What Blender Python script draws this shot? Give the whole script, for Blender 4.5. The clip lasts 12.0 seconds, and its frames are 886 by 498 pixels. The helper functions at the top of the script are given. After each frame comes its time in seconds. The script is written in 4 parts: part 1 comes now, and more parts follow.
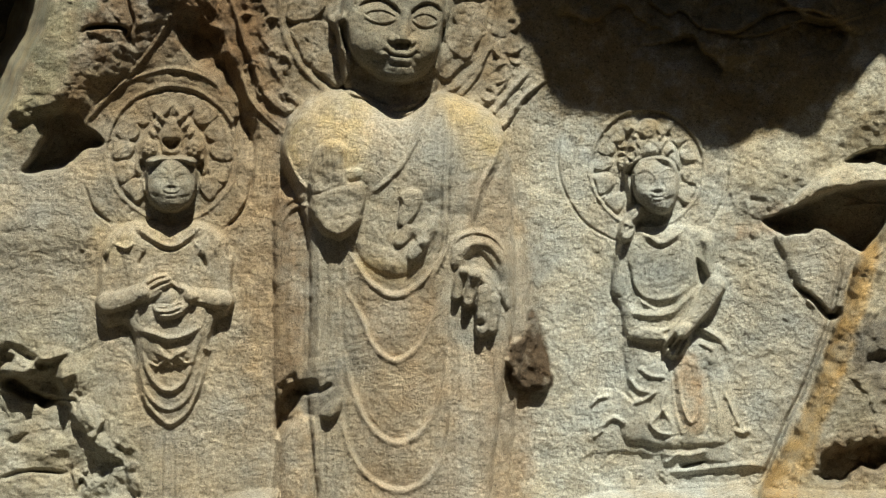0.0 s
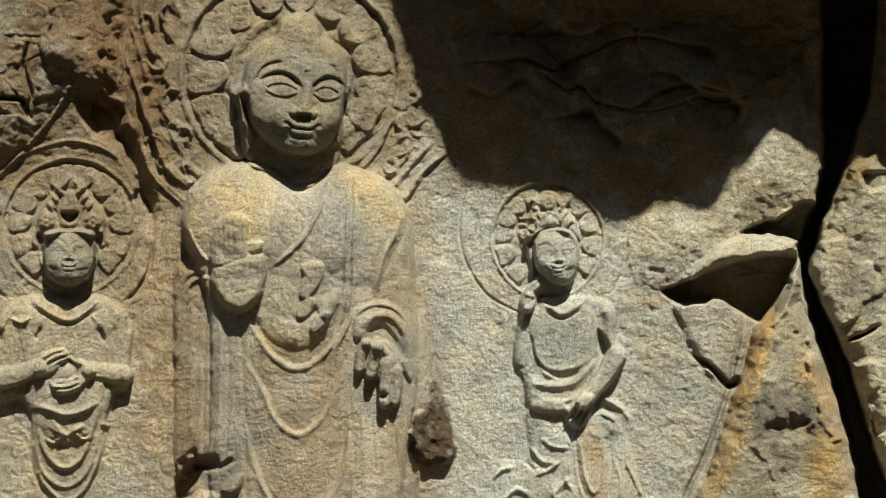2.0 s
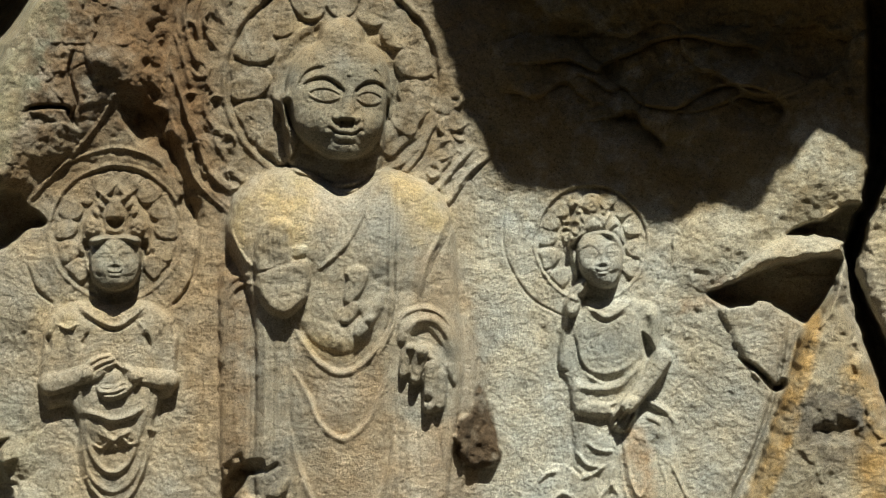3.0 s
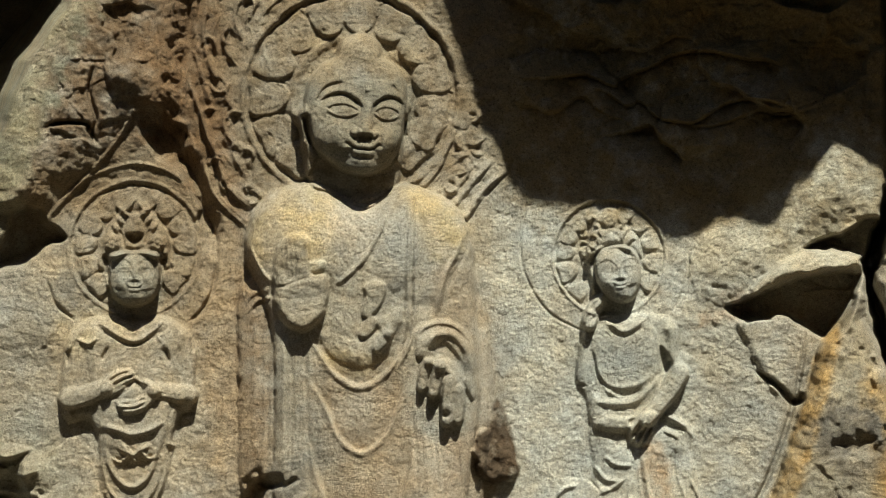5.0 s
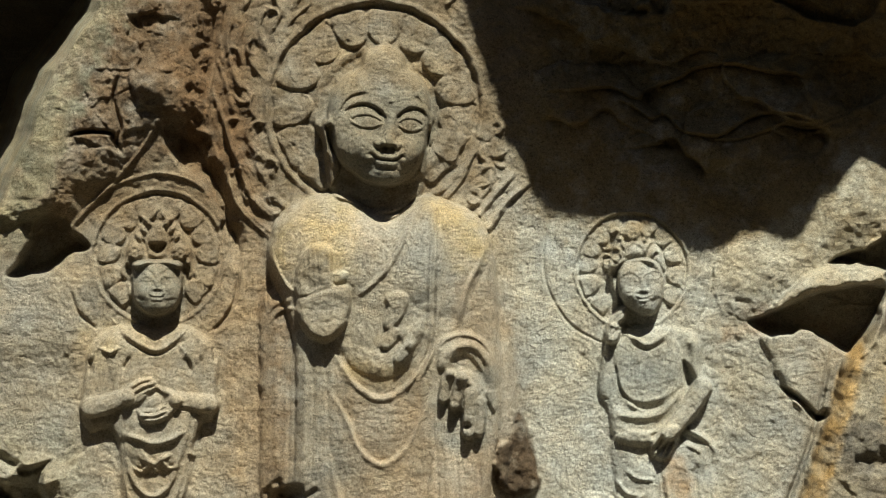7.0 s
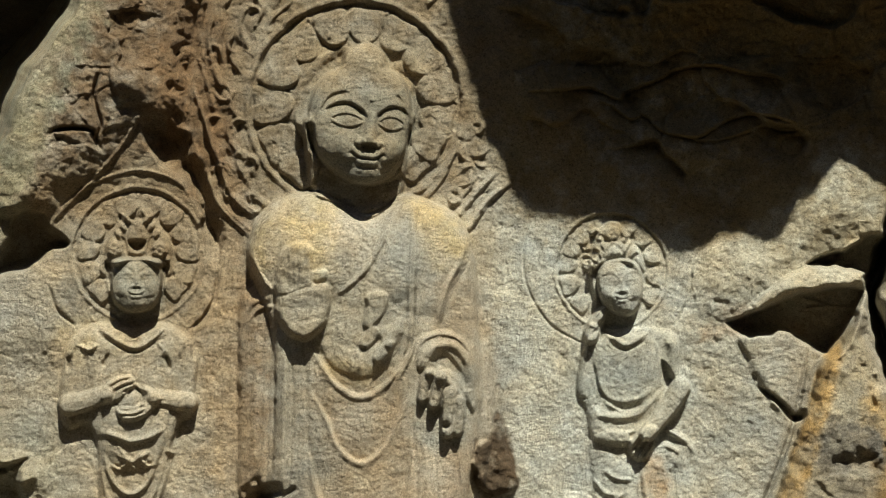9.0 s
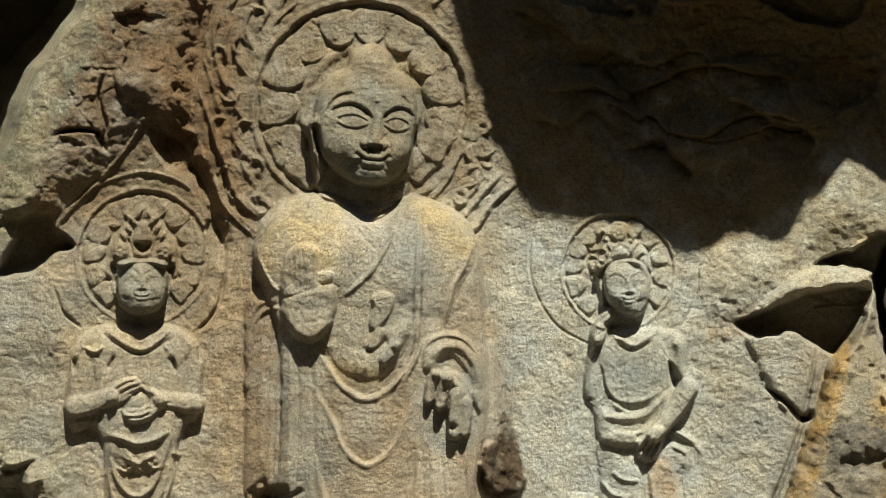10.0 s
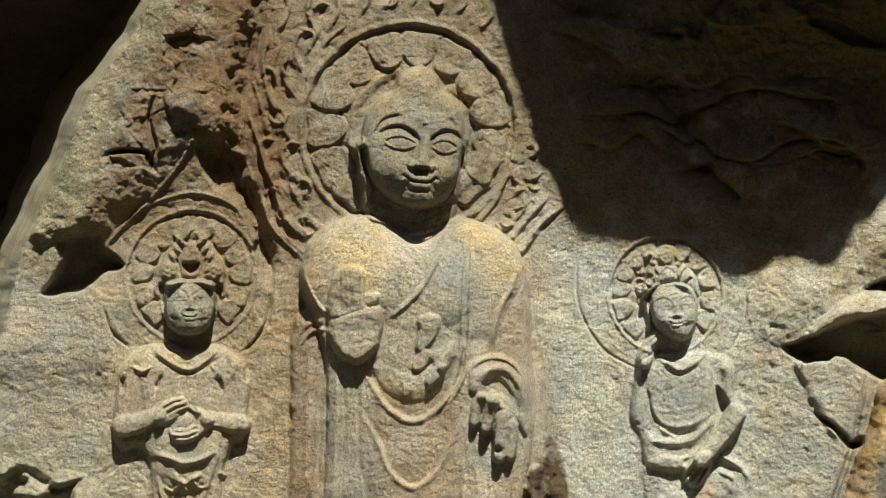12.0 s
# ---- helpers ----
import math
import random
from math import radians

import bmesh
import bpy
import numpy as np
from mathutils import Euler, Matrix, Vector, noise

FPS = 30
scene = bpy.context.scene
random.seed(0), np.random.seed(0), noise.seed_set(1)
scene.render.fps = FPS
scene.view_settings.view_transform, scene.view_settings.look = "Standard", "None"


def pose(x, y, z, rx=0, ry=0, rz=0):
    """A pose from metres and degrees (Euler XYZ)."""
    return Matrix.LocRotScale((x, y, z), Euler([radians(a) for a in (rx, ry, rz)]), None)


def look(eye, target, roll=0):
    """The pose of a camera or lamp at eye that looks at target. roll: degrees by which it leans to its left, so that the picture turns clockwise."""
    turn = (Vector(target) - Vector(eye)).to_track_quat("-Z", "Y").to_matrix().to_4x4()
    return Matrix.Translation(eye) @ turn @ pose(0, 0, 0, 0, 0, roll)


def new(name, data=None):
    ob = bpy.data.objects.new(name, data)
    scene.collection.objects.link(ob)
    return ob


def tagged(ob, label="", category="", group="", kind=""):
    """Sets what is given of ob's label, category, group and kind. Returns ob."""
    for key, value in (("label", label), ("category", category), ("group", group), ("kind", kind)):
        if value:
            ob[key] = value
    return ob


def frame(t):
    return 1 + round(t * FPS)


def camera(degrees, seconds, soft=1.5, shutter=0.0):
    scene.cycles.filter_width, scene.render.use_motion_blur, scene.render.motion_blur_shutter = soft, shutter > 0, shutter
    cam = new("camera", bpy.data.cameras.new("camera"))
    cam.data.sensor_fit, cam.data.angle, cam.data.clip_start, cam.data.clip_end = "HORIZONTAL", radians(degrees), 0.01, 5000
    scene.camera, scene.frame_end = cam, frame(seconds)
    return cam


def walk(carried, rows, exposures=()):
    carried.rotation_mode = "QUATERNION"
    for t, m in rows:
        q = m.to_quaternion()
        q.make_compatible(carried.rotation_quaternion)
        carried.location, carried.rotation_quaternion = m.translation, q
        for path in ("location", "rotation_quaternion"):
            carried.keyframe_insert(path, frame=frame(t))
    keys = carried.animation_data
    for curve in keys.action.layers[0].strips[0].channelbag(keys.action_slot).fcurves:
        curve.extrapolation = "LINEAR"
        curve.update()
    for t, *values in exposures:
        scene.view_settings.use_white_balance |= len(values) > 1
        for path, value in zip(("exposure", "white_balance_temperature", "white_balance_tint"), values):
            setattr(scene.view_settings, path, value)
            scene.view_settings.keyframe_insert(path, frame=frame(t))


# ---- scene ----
cam = camera(34.0, 12.0, soft=0.95)
ROWS = [
    (0.0, 0.0000, 0.0000, 1.6000, 99.000, 0.000, 0.000),
    (0.5, 0.0103, 0.0091, 1.5991, 101.009, -0.492, -2.805),
    (1.0, 0.0143, 0.0029, 1.6004, 102.023, 0.961, -3.815),
    (1.5, 0.0107, -0.0086, 1.5972, 102.134, 1.031, -3.850),
    (2.0, 0.0116, -0.0045, 1.5989, 101.816, 0.949, -3.648),
    (2.5, 0.0132, 0.0025, 1.5990, 101.782, 1.121, -2.998),
    (3.0, 0.0060, -0.0024, 1.5990, 102.000, 1.006, -1.931),
    (5.0, -0.0043, -0.0181, 1.5974, 102.573, 0.961, -1.305),
    (5.5, -0.0036, -0.0174, 1.5968, 102.576, 0.840, -1.388),
    (6.0, -0.0035, -0.0075, 1.5980, 102.632, 0.773, -1.124),
    (6.5, -0.0074, -0.0051, 1.6007, 102.905, 0.473, -0.669),
    (8.5, -0.0114, -0.0225, 1.5956, 103.139, -0.017, -0.869),
    (9.0, -0.0077, -0.0126, 1.5984, 103.008, 0.173, -1.413),
    (9.5, -0.0061, -0.0102, 1.5976, 103.066, 0.321, -1.357),
    (10.0, -0.0034, 0.0040, 1.5999, 103.068, 0.264, -1.110),
    (10.5, -0.0043, 0.0038, 1.6023, 103.372, 0.185, -0.355),
    (11.0, -0.0042, -0.0024, 1.6006, 103.654, 0.020, 0.262),
    (11.5, -0.0093, -0.0033, 1.6021, 103.761, 0.046, 0.628),
    (12.0, -0.0114, 0.0038, 1.6033, 103.914, -0.498, 0.533),
]
walk(cam, [(t, pose(x, y, z, rx, ry, rz)) for t, x, y, z, rx, ry, rz in ROWS],
     [(0.0, 0.58), (5.0, 0.56), (10.0, 0.58), (11.0, 0.63), (12.0, 0.68)])

# ---- light ----
LEAN = 9.0        # degrees by which the carved face leans out over the viewer
REACH = 6.75      # metres from the first eye to the carved face
UNIT = 380.0      # plate units to the metre
WALL = Matrix.Translation((0, REACH * math.cos(radians(LEAN)), 1.6 + REACH * math.sin(radians(LEAN)))) @ Matrix((
    (1, 0, 0, 0), (0, -math.sin(radians(LEAN)), -math.cos(radians(LEAN)), 0), (0, math.cos(radians(LEAN)), -math.sin(radians(LEAN)), 0), (0, 0, 0, 1)))
SUN_UP, SUN_SIDE = 49.0, 12.0     # elevation, and degrees to the right of straight on
to_sun = Vector((math.cos(radians(SUN_UP)) * math.sin(radians(SUN_SIDE)), -math.cos(radians(SUN_UP)) * math.cos(radians(SUN_SIDE)), math.sin(radians(SUN_UP))))
world = bpy.data.worlds.new("sky")
world.use_nodes = True
scene.world = world
sky = world.node_tree.nodes.new("ShaderNodeTexSky")
sky.sky_type, sky.sun_disc = "NISHITA", False
sky.sun_elevation, sky.sun_rotation = radians(SUN_UP), radians(180 - SUN_SIDE)
world.node_tree.links.new(sky.outputs[0], world.node_tree.nodes["Background"].inputs[0])
world.node_tree.nodes["Background"].inputs[1].default_value = 0.05
sun = new("sun", bpy.data.lights.new("sun", "SUN"))
sun.data.energy, sun.data.angle, sun.data.color = 5.0, radians(0.55), (0.985, 0.975, 0.825)
sun.matrix_world = look(to_sun * 20, (0, 0, 0))


# ---- materials ----
def nodes_of(mat):
    mat.use_nodes = True
    t = mat.node_tree
    return t, t.nodes["Principled BSDF"]


def stone(name, tint=(1, 1, 1), plain=None, relief=0.010, rough=0.9, grain=0.85):
    """Granite: the colour attribute (or a plain colour) broken up by blotches, grains and pits, with fine relief."""
    mat = bpy.data.materials.new(name)
    t, bsdf = nodes_of(mat)
    N, L = t.nodes, t.links
    at = N.new("ShaderNodeTexCoord")

    def tex(scale, detail=4, roughness=0.6, kind="ShaderNodeTexNoise"):
        n = N.new(kind)
        n.inputs["Scale"].default_value = scale
        if kind == "ShaderNodeTexNoise":
            n.inputs["Detail"].default_value, n.inputs["Roughness"].default_value = detail, roughness
        L.new(at.outputs["Object"], n.inputs["Vector"])
        return n.outputs[0]

    def ramp(src, a, b, lo, hi):
        n = N.new("ShaderNodeMapRange")
        L.new(src, n.inputs[0])
        for i, v in zip((1, 2, 3, 4), (a, b, lo, hi)):
            n.inputs[i].default_value = v
        return n.outputs[0]

    def mul(col, fac):
        n = N.new("ShaderNodeVectorMath")
        n.operation = "MULTIPLY"
        L.new(col, n.inputs[0])
        L.new(fac, n.inputs[1])
        return n.outputs[0]

    if plain:
        c = N.new("ShaderNodeRGB")
        c.outputs[0].default_value = (*plain, 1)
        col = c.outputs[0]
    else:
        c = N.new("ShaderNodeAttribute")
        c.attribute_name = "stain_shade"
        col = c.outputs["Color"]
    hue = N.new("ShaderNodeMix")
    hue.data_type = "RGBA"
    L.new(ramp(tex(3.3, 6, 0.65), 0.36, 0.64, 0.0, 1.0), hue.inputs[0])
    hue.inputs[6].default_value, hue.inputs[7].default_value = (1.05, 0.985, 0.87, 1), (0.95, 1.0, 1.05, 1)
    col = mul(col, hue.outputs[2])
    col = mul(col, ramp(tex(5.0, 5), 0.3, 0.7, 0.80, 1.20))
    col = mul(col, ramp(tex(38.0, 4, 0.7), 0.3, 0.7, 1 - 0.22 * grain, 1 + 0.22 * grain))
    col = mul(col, ramp(tex(170.0, 3, 0.7), 0.32, 0.68, 1 - 0.22 * grain, 1 + 0.20 * grain))
    col = mul(col, ramp(tex(75.0, 2, 0.5), 0.58, 0.70, 1.0, 1 - 0.42 * grain))
    col = mul(col, ramp(tex(105.0, 3, 0.6), 0.34, 0.66, 1 - 0.22 * grain, 1 + 0.24 * grain))
    L.new(col, bsdf.inputs["Base Color"])
    bsdf.inputs["Roughness"].default_value = rough
    bsdf.inputs["Specular IOR Level"].default_value = 0.25
    add = N.new("ShaderNodeMath")
    add.operation = "ADD"
    L.new(tex(120.0, 5, 0.75), add.inputs[0])
    L.new(tex(330.0, 3, 0.6), add.inputs[1])
    pebble = N.new("ShaderNodeMath")
    pebble.operation = "ADD"
    L.new(add.outputs[0], pebble.inputs[0])
    L.new(ramp(tex(58.0, 2, 0.5), 0.25, 0.75, 0.0, 0.8), pebble.inputs[1])
    bump = N.new("ShaderNodeBump")
    bump.inputs["Strength"].default_value, bump.inputs["Distance"].default_value = 0.9, relief
    L.new(pebble.outputs[0], bump.inputs["Height"])
    L.new(bump.outputs[0], bsdf.inputs["Normal"])
    return mat


GRANITE = stone("carved_granite")
# Darker copy of the rock, with shade put into its colour.
SHADED_ROCK = stone("shaded_rock", plain=(0.16, 0.13, 0.095), relief=0.01)
EARTH = stone("packed_earth", plain=(0.10, 0.085, 0.06), relief=0.006)
# Dark green of the added slope that blocks low sky.
WOODS = stone("sky_block_woods", plain=(0.035, 0.05, 0.02), relief=0.05)


# ---- the sculptor's plate ----
# Plate units: 380 to the metre, x right and y down from the carving's upper left; heights in the same unit, out of the rock.
def spaced(*stretches):
    return np.unique(np.concatenate([np.arange(a, b, s) for a, b, s in stretches]))


FINE = 1.0
XS = spaced((-300, 120, 3.0 * FINE), (120, 1330, 1.2 * FINE), (1330, 1900, 2.0 * FINE))
YS = spaced((-420, -240, 4 * FINE), (-240, 890, 1.25 * FINE), (890, 1060, 4 * FINE))
GX, GY = np.meshgrid(XS, YS)
GX, GY = GX.astype(np.float32), GY.astype(np.float32)
H = np.zeros_like(GX)
ID = np.zeros(GX.shape, np.int16)
COL = np.ones((*GX.shape, 3), np.float32) * np.array((0.40, 0.355, 0.285), np.float32)
rng = np.random.default_rng(7)


def fuzz(x, y, size, seed, octaves=3, rough=0.5):
    """Smooth noise of about -1 to 1, with bumps about size wide."""
    out, amp, total = np.zeros_like(x), 1.0, 0.0
    for o in range(octaves):
        table = np.random.default_rng(seed * 31 + o).uniform(-1, 1, (256, 256)).astype(np.float32)
        c, n = math.cos(0.6 + 1.1 * o), math.sin(0.6 + 1.1 * o)
        u, v = (x * c - y * n) / size + 1000 + 17.3 * o, (x * n + y * c) / size + 1000 + 9.1 * o
        i, j = np.floor(u).astype(int), np.floor(v).astype(int)
        fu, fv = u - i, v - j
        fu, fv = fu * fu * (3 - 2 * fu), fv * fv * (3 - 2 * fv)
        i0, i1, j0, j1 = i % 256, (i + 1) % 256, j % 256, (j + 1) % 256
        out += amp * ((table[i0, j0] * (1 - fu) + table[i1, j0] * fu) * (1 - fv) + (table[i0, j1] * (1 - fu) + table[i1, j1] * fu) * fv)
        total += amp
        amp, size = amp * rough, size / 2.03
    return out / total * 1.6


def facets(x, y, size, seed, squash=1.0):
    """Broken rock: cells with tilted flat faces. Returns the tilt height and the distance to the joints."""
    u, v = x / size, y / size / squash
    i, j = np.floor(u).astype(int), np.floor(v).astype(int)
    best, second, val = np.full(x.shape, 9.0, np.float32), np.full(x.shape, 9.0, np.float32), np.zeros_like(x)
    t = np.random.default_rng(seed).uniform(0, 1, (64, 64, 5)).astype(np.float32)
    for di in (-1, 0, 1):
        for dj in (-1, 0, 1):
            c = t[(i + di) % 64, (j + dj) % 64]
            dx, dy = u - (i + di + c[..., 0]), v - (j + dj + c[..., 1])
            d = np.sqrt(dx * dx + dy * dy)
            near = d < best
            second = np.where(near, best, np.minimum(second, d))
            val = np.where(near, (c[..., 2] - 0.5) * 2 + (c[..., 3] - 0.5) * 3 * dx + (c[..., 4] - 0.5) * 3 * dy, val)
            best = np.where(near, d, best)
    return val, second - best


def window(x0, y0, x1, y1):
    a, b = np.searchsorted(XS, (x0, x1))
    c, d = np.searchsorted(YS, (y0, y1))
    return slice(c, d), slice(a, b)


def spline(pts, closed=False, steps=7):
    """A smooth line through the given points."""
    p = np.array(pts, float)
    if len(p) == 2:
        return p
    q = np.vstack([p[-1], p, p[0], p[1]]) if closed else np.vstack([2 * p[0] - p[1], p, 2 * p[-1] - p[-2]])
    out = []
    for a, b, c, d in zip(q, q[1:], q[2:], q[3:]):
        for s in np.arange(steps) / steps:
            out.append(0.5 * (2 * b + (c - a) * s + (2 * a - 5 * b + 4 * c - d) * s * s + (3 * b - a - 3 * c + d) * s ** 3))
    if not closed:
        out.append(p[-1])
    return np.array(out)


def along(line, x, y):
    """The distance to a line and how far along it (0 to 1) the nearest point lies."""
    best, where = np.full(x.shape, 1e9, np.float32), np.zeros_like(x)
    n = len(line) - 1
    for k in range(n):
        (ax, ay), (bx, by) = line[k], line[k + 1]
        dx, dy = bx - ax, by - ay
        s = np.clip(((x - ax) * dx + (y - ay) * dy) / (dx * dx + dy * dy + 1e-9), 0, 1)
        d = (x - ax - s * dx) ** 2 + (y - ay - s * dy) ** 2
        near = d < best
        best, where = np.where(near, d, best), np.where(near, (k + s) / n, where)
    return np.sqrt(best), where


def inside(loop, x, y):
    odd = np.zeros(x.shape, bool)
    for (ax, ay), (bx, by) in zip(loop, np.roll(loop, -1, 0)):
        if ay != by:
            odd ^= ((ay > y) != (by > y)) & (x < (bx - ax) * (y - ay) / (by - ay) + ax)
    return odd


def depth_in(pts, margin, smooth=True, wobble=0.0, seed=1):
    """A window round an outline and the signed distance to it there (positive inside)."""
    loop = spline(pts, True) if smooth else np.array(pts, float)
    (x0, y0), (x1, y1) = loop.min(0) - margin, loop.max(0) + margin
    w = window(x0, y0, x1, y1)
    x, y = GX[w], GY[w]
    if wobble:
        x, y = x + wobble * fuzz(GX[w], GY[w], 22, seed), y + wobble * fuzz(GX[w], GY[w], 22, seed + 50)
    d, _ = along(np.vstack([loop, loop[:1]]), x, y)
    return w, np.where(inside(loop, x, y), d, -d)


def slab(pts, height, bevel, who=None, smooth=True, mode="add", round_=True, wobble=0.0, seed=1, soft=0.0):
    """Raises (or sinks) an outlined area, with a rounded edge of the given width."""
    w, sd = depth_in(pts, 4 + soft, smooth, wobble, seed)
    s = np.clip((sd + soft) / (bevel + soft), 0, 1)
    s = np.sqrt(np.clip(1 - (1 - s) ** 2, 0, 1)) if round_ else s * s * (3 - 2 * s)
    if mode == "add":
        H[w] += height * s
    elif mode == "level":
        H[w] = H[w] * (1 - s) + height * s
    else:
        H[w] = np.maximum(H[w], np.where(sd > -soft, height * s, -1e3))
    if who is not None:
        ID[w][sd > 0] = who
    return w, sd


def dome(cx, cy, rx, ry, height, turn=0.0, power=0.5, mode="add", who=None, base=0.0):
    """A rounded swelling on an ellipse."""
    r = max(rx, ry) * 1.05
    w = window(cx - r, cy - r, cx + r, cy + r)
    c, s = math.cos(radians(turn)), math.sin(radians(turn))
    x, y = GX[w] - cx, GY[w] - cy
    q = ((x * c + y * s) / rx) ** 2 + ((y * c - x * s) / ry) ** 2
    h = height * np.clip(1 - q, 0, 1) ** power
    if mode == "add":
        H[w] += h
    else:
        H[w] = np.where(q < 1, np.maximum(H[w], base + h), H[w])
    if who is not None:
        ID[w][q < 1] = who


def stroke(pts, width, height, taper=(1.0, 1.0), mode="add", sharp=False, who=None, lift=None, smooth=True):
    """A raised cord (or, with a negative height, a cut groove) along a line; width is its half width."""
    line = spline(pts) if smooth else np.array(pts, float)
    (x0, y0), (x1, y1) = line.min(0) - width * 1.3, line.max(0) + width * 1.3
    w = window(x0, y0, x1, y1)
    if GX[w].size == 0:
        return
    d, s = along(line, GX[w], GY[w])
    wide = width * (taper[0] + (taper[1] - taper[0]) * s)
    q = np.clip(d / np.maximum(wide, 0.3), 0, 1)
    prof = (1 - q) if sharp else np.sqrt(1 - q * q) if lift is not None else (1 + np.cos(math.pi * q)) / 2
    if lift is None:
        total = np.hypot(*np.diff(line, axis=0).T).sum()
        H[w] += height * prof * np.clip(np.minimum(s, 1 - s) * total / (0.16 * total + 1.0) + 0.15, 0, 1)
    else:
        top = lift[0] + (lift[1] - lift[0]) * s + height * prof
        H[w] = np.where(q < 1, np.maximum(H[w], top), H[w])
    if who is not None:
        ID[w][q < 1] = who


def step(pts, height, fade, side=1):
    """A fold: the rock jumps by height across a line and falls back over a distance of fade on one side."""
    line = spline(pts)
    (x0, y0), (x1, y1) = line.min(0) - fade, line.max(0) + fade
    w = window(x0, y0, x1, y1)
    x, y = GX[w], GY[w]
    d, s = along(line, x, y)
    k = np.clip((s * (len(line) - 1)).astype(int), 0, len(line) - 2)
    a, b = line[k], line[k + 1]
    left = ((b[..., 0] - a[..., 0]) * (y - a[..., 1]) - (b[..., 1] - a[..., 1]) * (x - a[..., 0])) * side > 0
    ends = np.clip(np.minimum(s, 1 - s) * 8, 0, 1)
    H[w] += np.where(left, height * ends * np.clip(1 - d / fade, 0, 1) ** 1.5, 0) * np.clip(d / 2.5, 0, 1)


def paint(pts, colour, feather, amount=1.0, wobble=12.0, seed=1):
    """A stain, a vein of other stone or painted shade, with an uneven edge."""
    w, sd = depth_in(pts, feather + wobble, True, wobble, seed)
    k = np.clip((sd + feather) / (2 * feather), 0, 1)
    k = (k * k * (3 - 2 * k) * amount * np.clip(0.8 + 0.5 * fuzz(GX[w], GY[w], 30, seed + 9, 4, 0.6), 0, 1.2))[..., None].clip(0, 1)
    COL[w] = COL[w] * (1 - k) + np.array(colour, np.float32) * k


# ---- the carved cliff ----
BUDDHA, STANDING, SEATED, OCHRE, BOULDER, SHELF, NUB, MASS, BLOCK, OUTCROP, CHIP = 1, 2, 3, 4, 5, 6, 7, 8, 9, 10, 11
PARTS = {}          # id -> (name of its halo, name of the part)


def cliff_form():
    """The living rock: broad hollows, ledges, cracks and the broken mass that frames the carving."""
    H[:] = 5 * fuzz(GX, GY, 260, 3, 2)
    # recess under the overhang, stepping back towards the top right
    slab([(960, -420), (1010, 40), (1110, 95), (1300, 140), (1440, 110), (1900, 40), (1950, -460)], -36, 130, soft=40, round_=False)
    w = window(900, -420, 1900, 330)
    x, y = GX[w], GY[w]
    deep = np.clip((np.interp(x, (900, 985, 1110, 1300, 1440, 1900), (-300, 40, 100, 150, 120, 60)) - y) / 60, 0, 1) * np.clip((x - 940 - 0.1 * y) / 60, 0, 1)
    wx, wy = x + 40 * fuzz(x, y, 130, 91, 3), y + 46 * fuzz(x, y, 150, 92, 4)
    val, joint = facets(wx, wy, 210, 93, 0.52)
    H[w] += deep * (24 * val - 5 * np.clip(1 - joint / 0.04, 0, 1) + 24 * fuzz(x, y, 120, 94, 5, 0.62))
    for pts, d in (([(985, -18), (1060, -30), (1110, -22), (1165, -8), (1185, -24), (1230, -40), (1270, -58), (1330, -66), (1400, -58), (1450, -50), (1490, -30)], 22),
                   ([(1110, 0), (1150, 8), (1180, 22), (1212, 28), (1240, 44), (1270, 62), (1300, 54), (1350, 34), (1400, 16), (1450, 24), (1500, 40)], 16),
                   ([(1290, 70), (1340, 62), (1390, 52), (1430, 40), (1470, 48), (1540, 30)], 10)):
        pts = [(px + 7 * math.sin(px * 0.9), py + 6 * math.sin(px * 0.31)) for px, py in pts]
        step(pts, d, 60, -1)
        stroke(pts, 4, -9, (0.4, 1))
    for pts, d in (([(1180, -240), (1240, -190), (1330, -180), (1420, -200), (1520, -150)], 20), ([(1440, -60), (1480, 10), (1470, 60)], 18)):
        pts = [(px + 9 * math.sin(px * 0.7 + py), py + 8 * math.sin(px * 0.23)) for px, py in pts]
        step(pts, d, 55, -1)
    # the brown mass on the carving's left shoulder
    slab([(-300, -420), (480, -420), (430, -240), (395, -120), (385, 0), (398, 80), (352, 56), (322, 46), (286, 112), (232, 168), (172, 224), (60, 205), (-300, 330)], 50, 40,
         smooth=False, soft=10, who=MASS, round_=False, wobble=8)
    slab([(238, -30), (250, -75), (290, -92), (335, -80), (350, -30), (330, 6), (300, 14), (262, 4)], 15, 40, wobble=8, seed=4, round_=False)
    w = window(-300, -420, 480, 240)
    x, y = GX[w], GY[w]
    edge = 168 - 0.42 * y + 12 * fuzz(x, y, 60, 8)
    H[w] -= np.clip(edge - x, 0, 400) * 0.62 * np.clip((230 - y) / 60, 0, 1)
    val, joint = facets(x + 14 * fuzz(x, y, 40, 61), y + 10 * fuzz(x, y, 35, 62), 74, 6, 0.8)
    rough = np.clip((x - edge + 10) / 30, 0, 1) * np.clip((345 - x) / 60, 0, 1) * np.clip((210 - y) / 60, 0, 1)
    H[w] += rough * np.clip((130 - y) / 90, 0.25, 1) * (8 * val - 3 * np.clip(1 - joint / 0.06, 0, 1) + 8 * fuzz(x, y, 60, 63, 4, 0.6))
    stroke([(145, 52), (180, 47), (218, 50), (222, 62)], 6, -24)
    stroke([(232, -60), (222, -10), (236, 40), (228, 66), (240, 88)], 6, -20)
    slab([(312, 30), (340, 8), (385, 20), (408, 90), (432, 165), (452, 245), (436, 258), (405, 205), (388, 148), (345, 116), (320, 78)], -22, 26, round_=False, soft=10, wobble=5, seed=41)
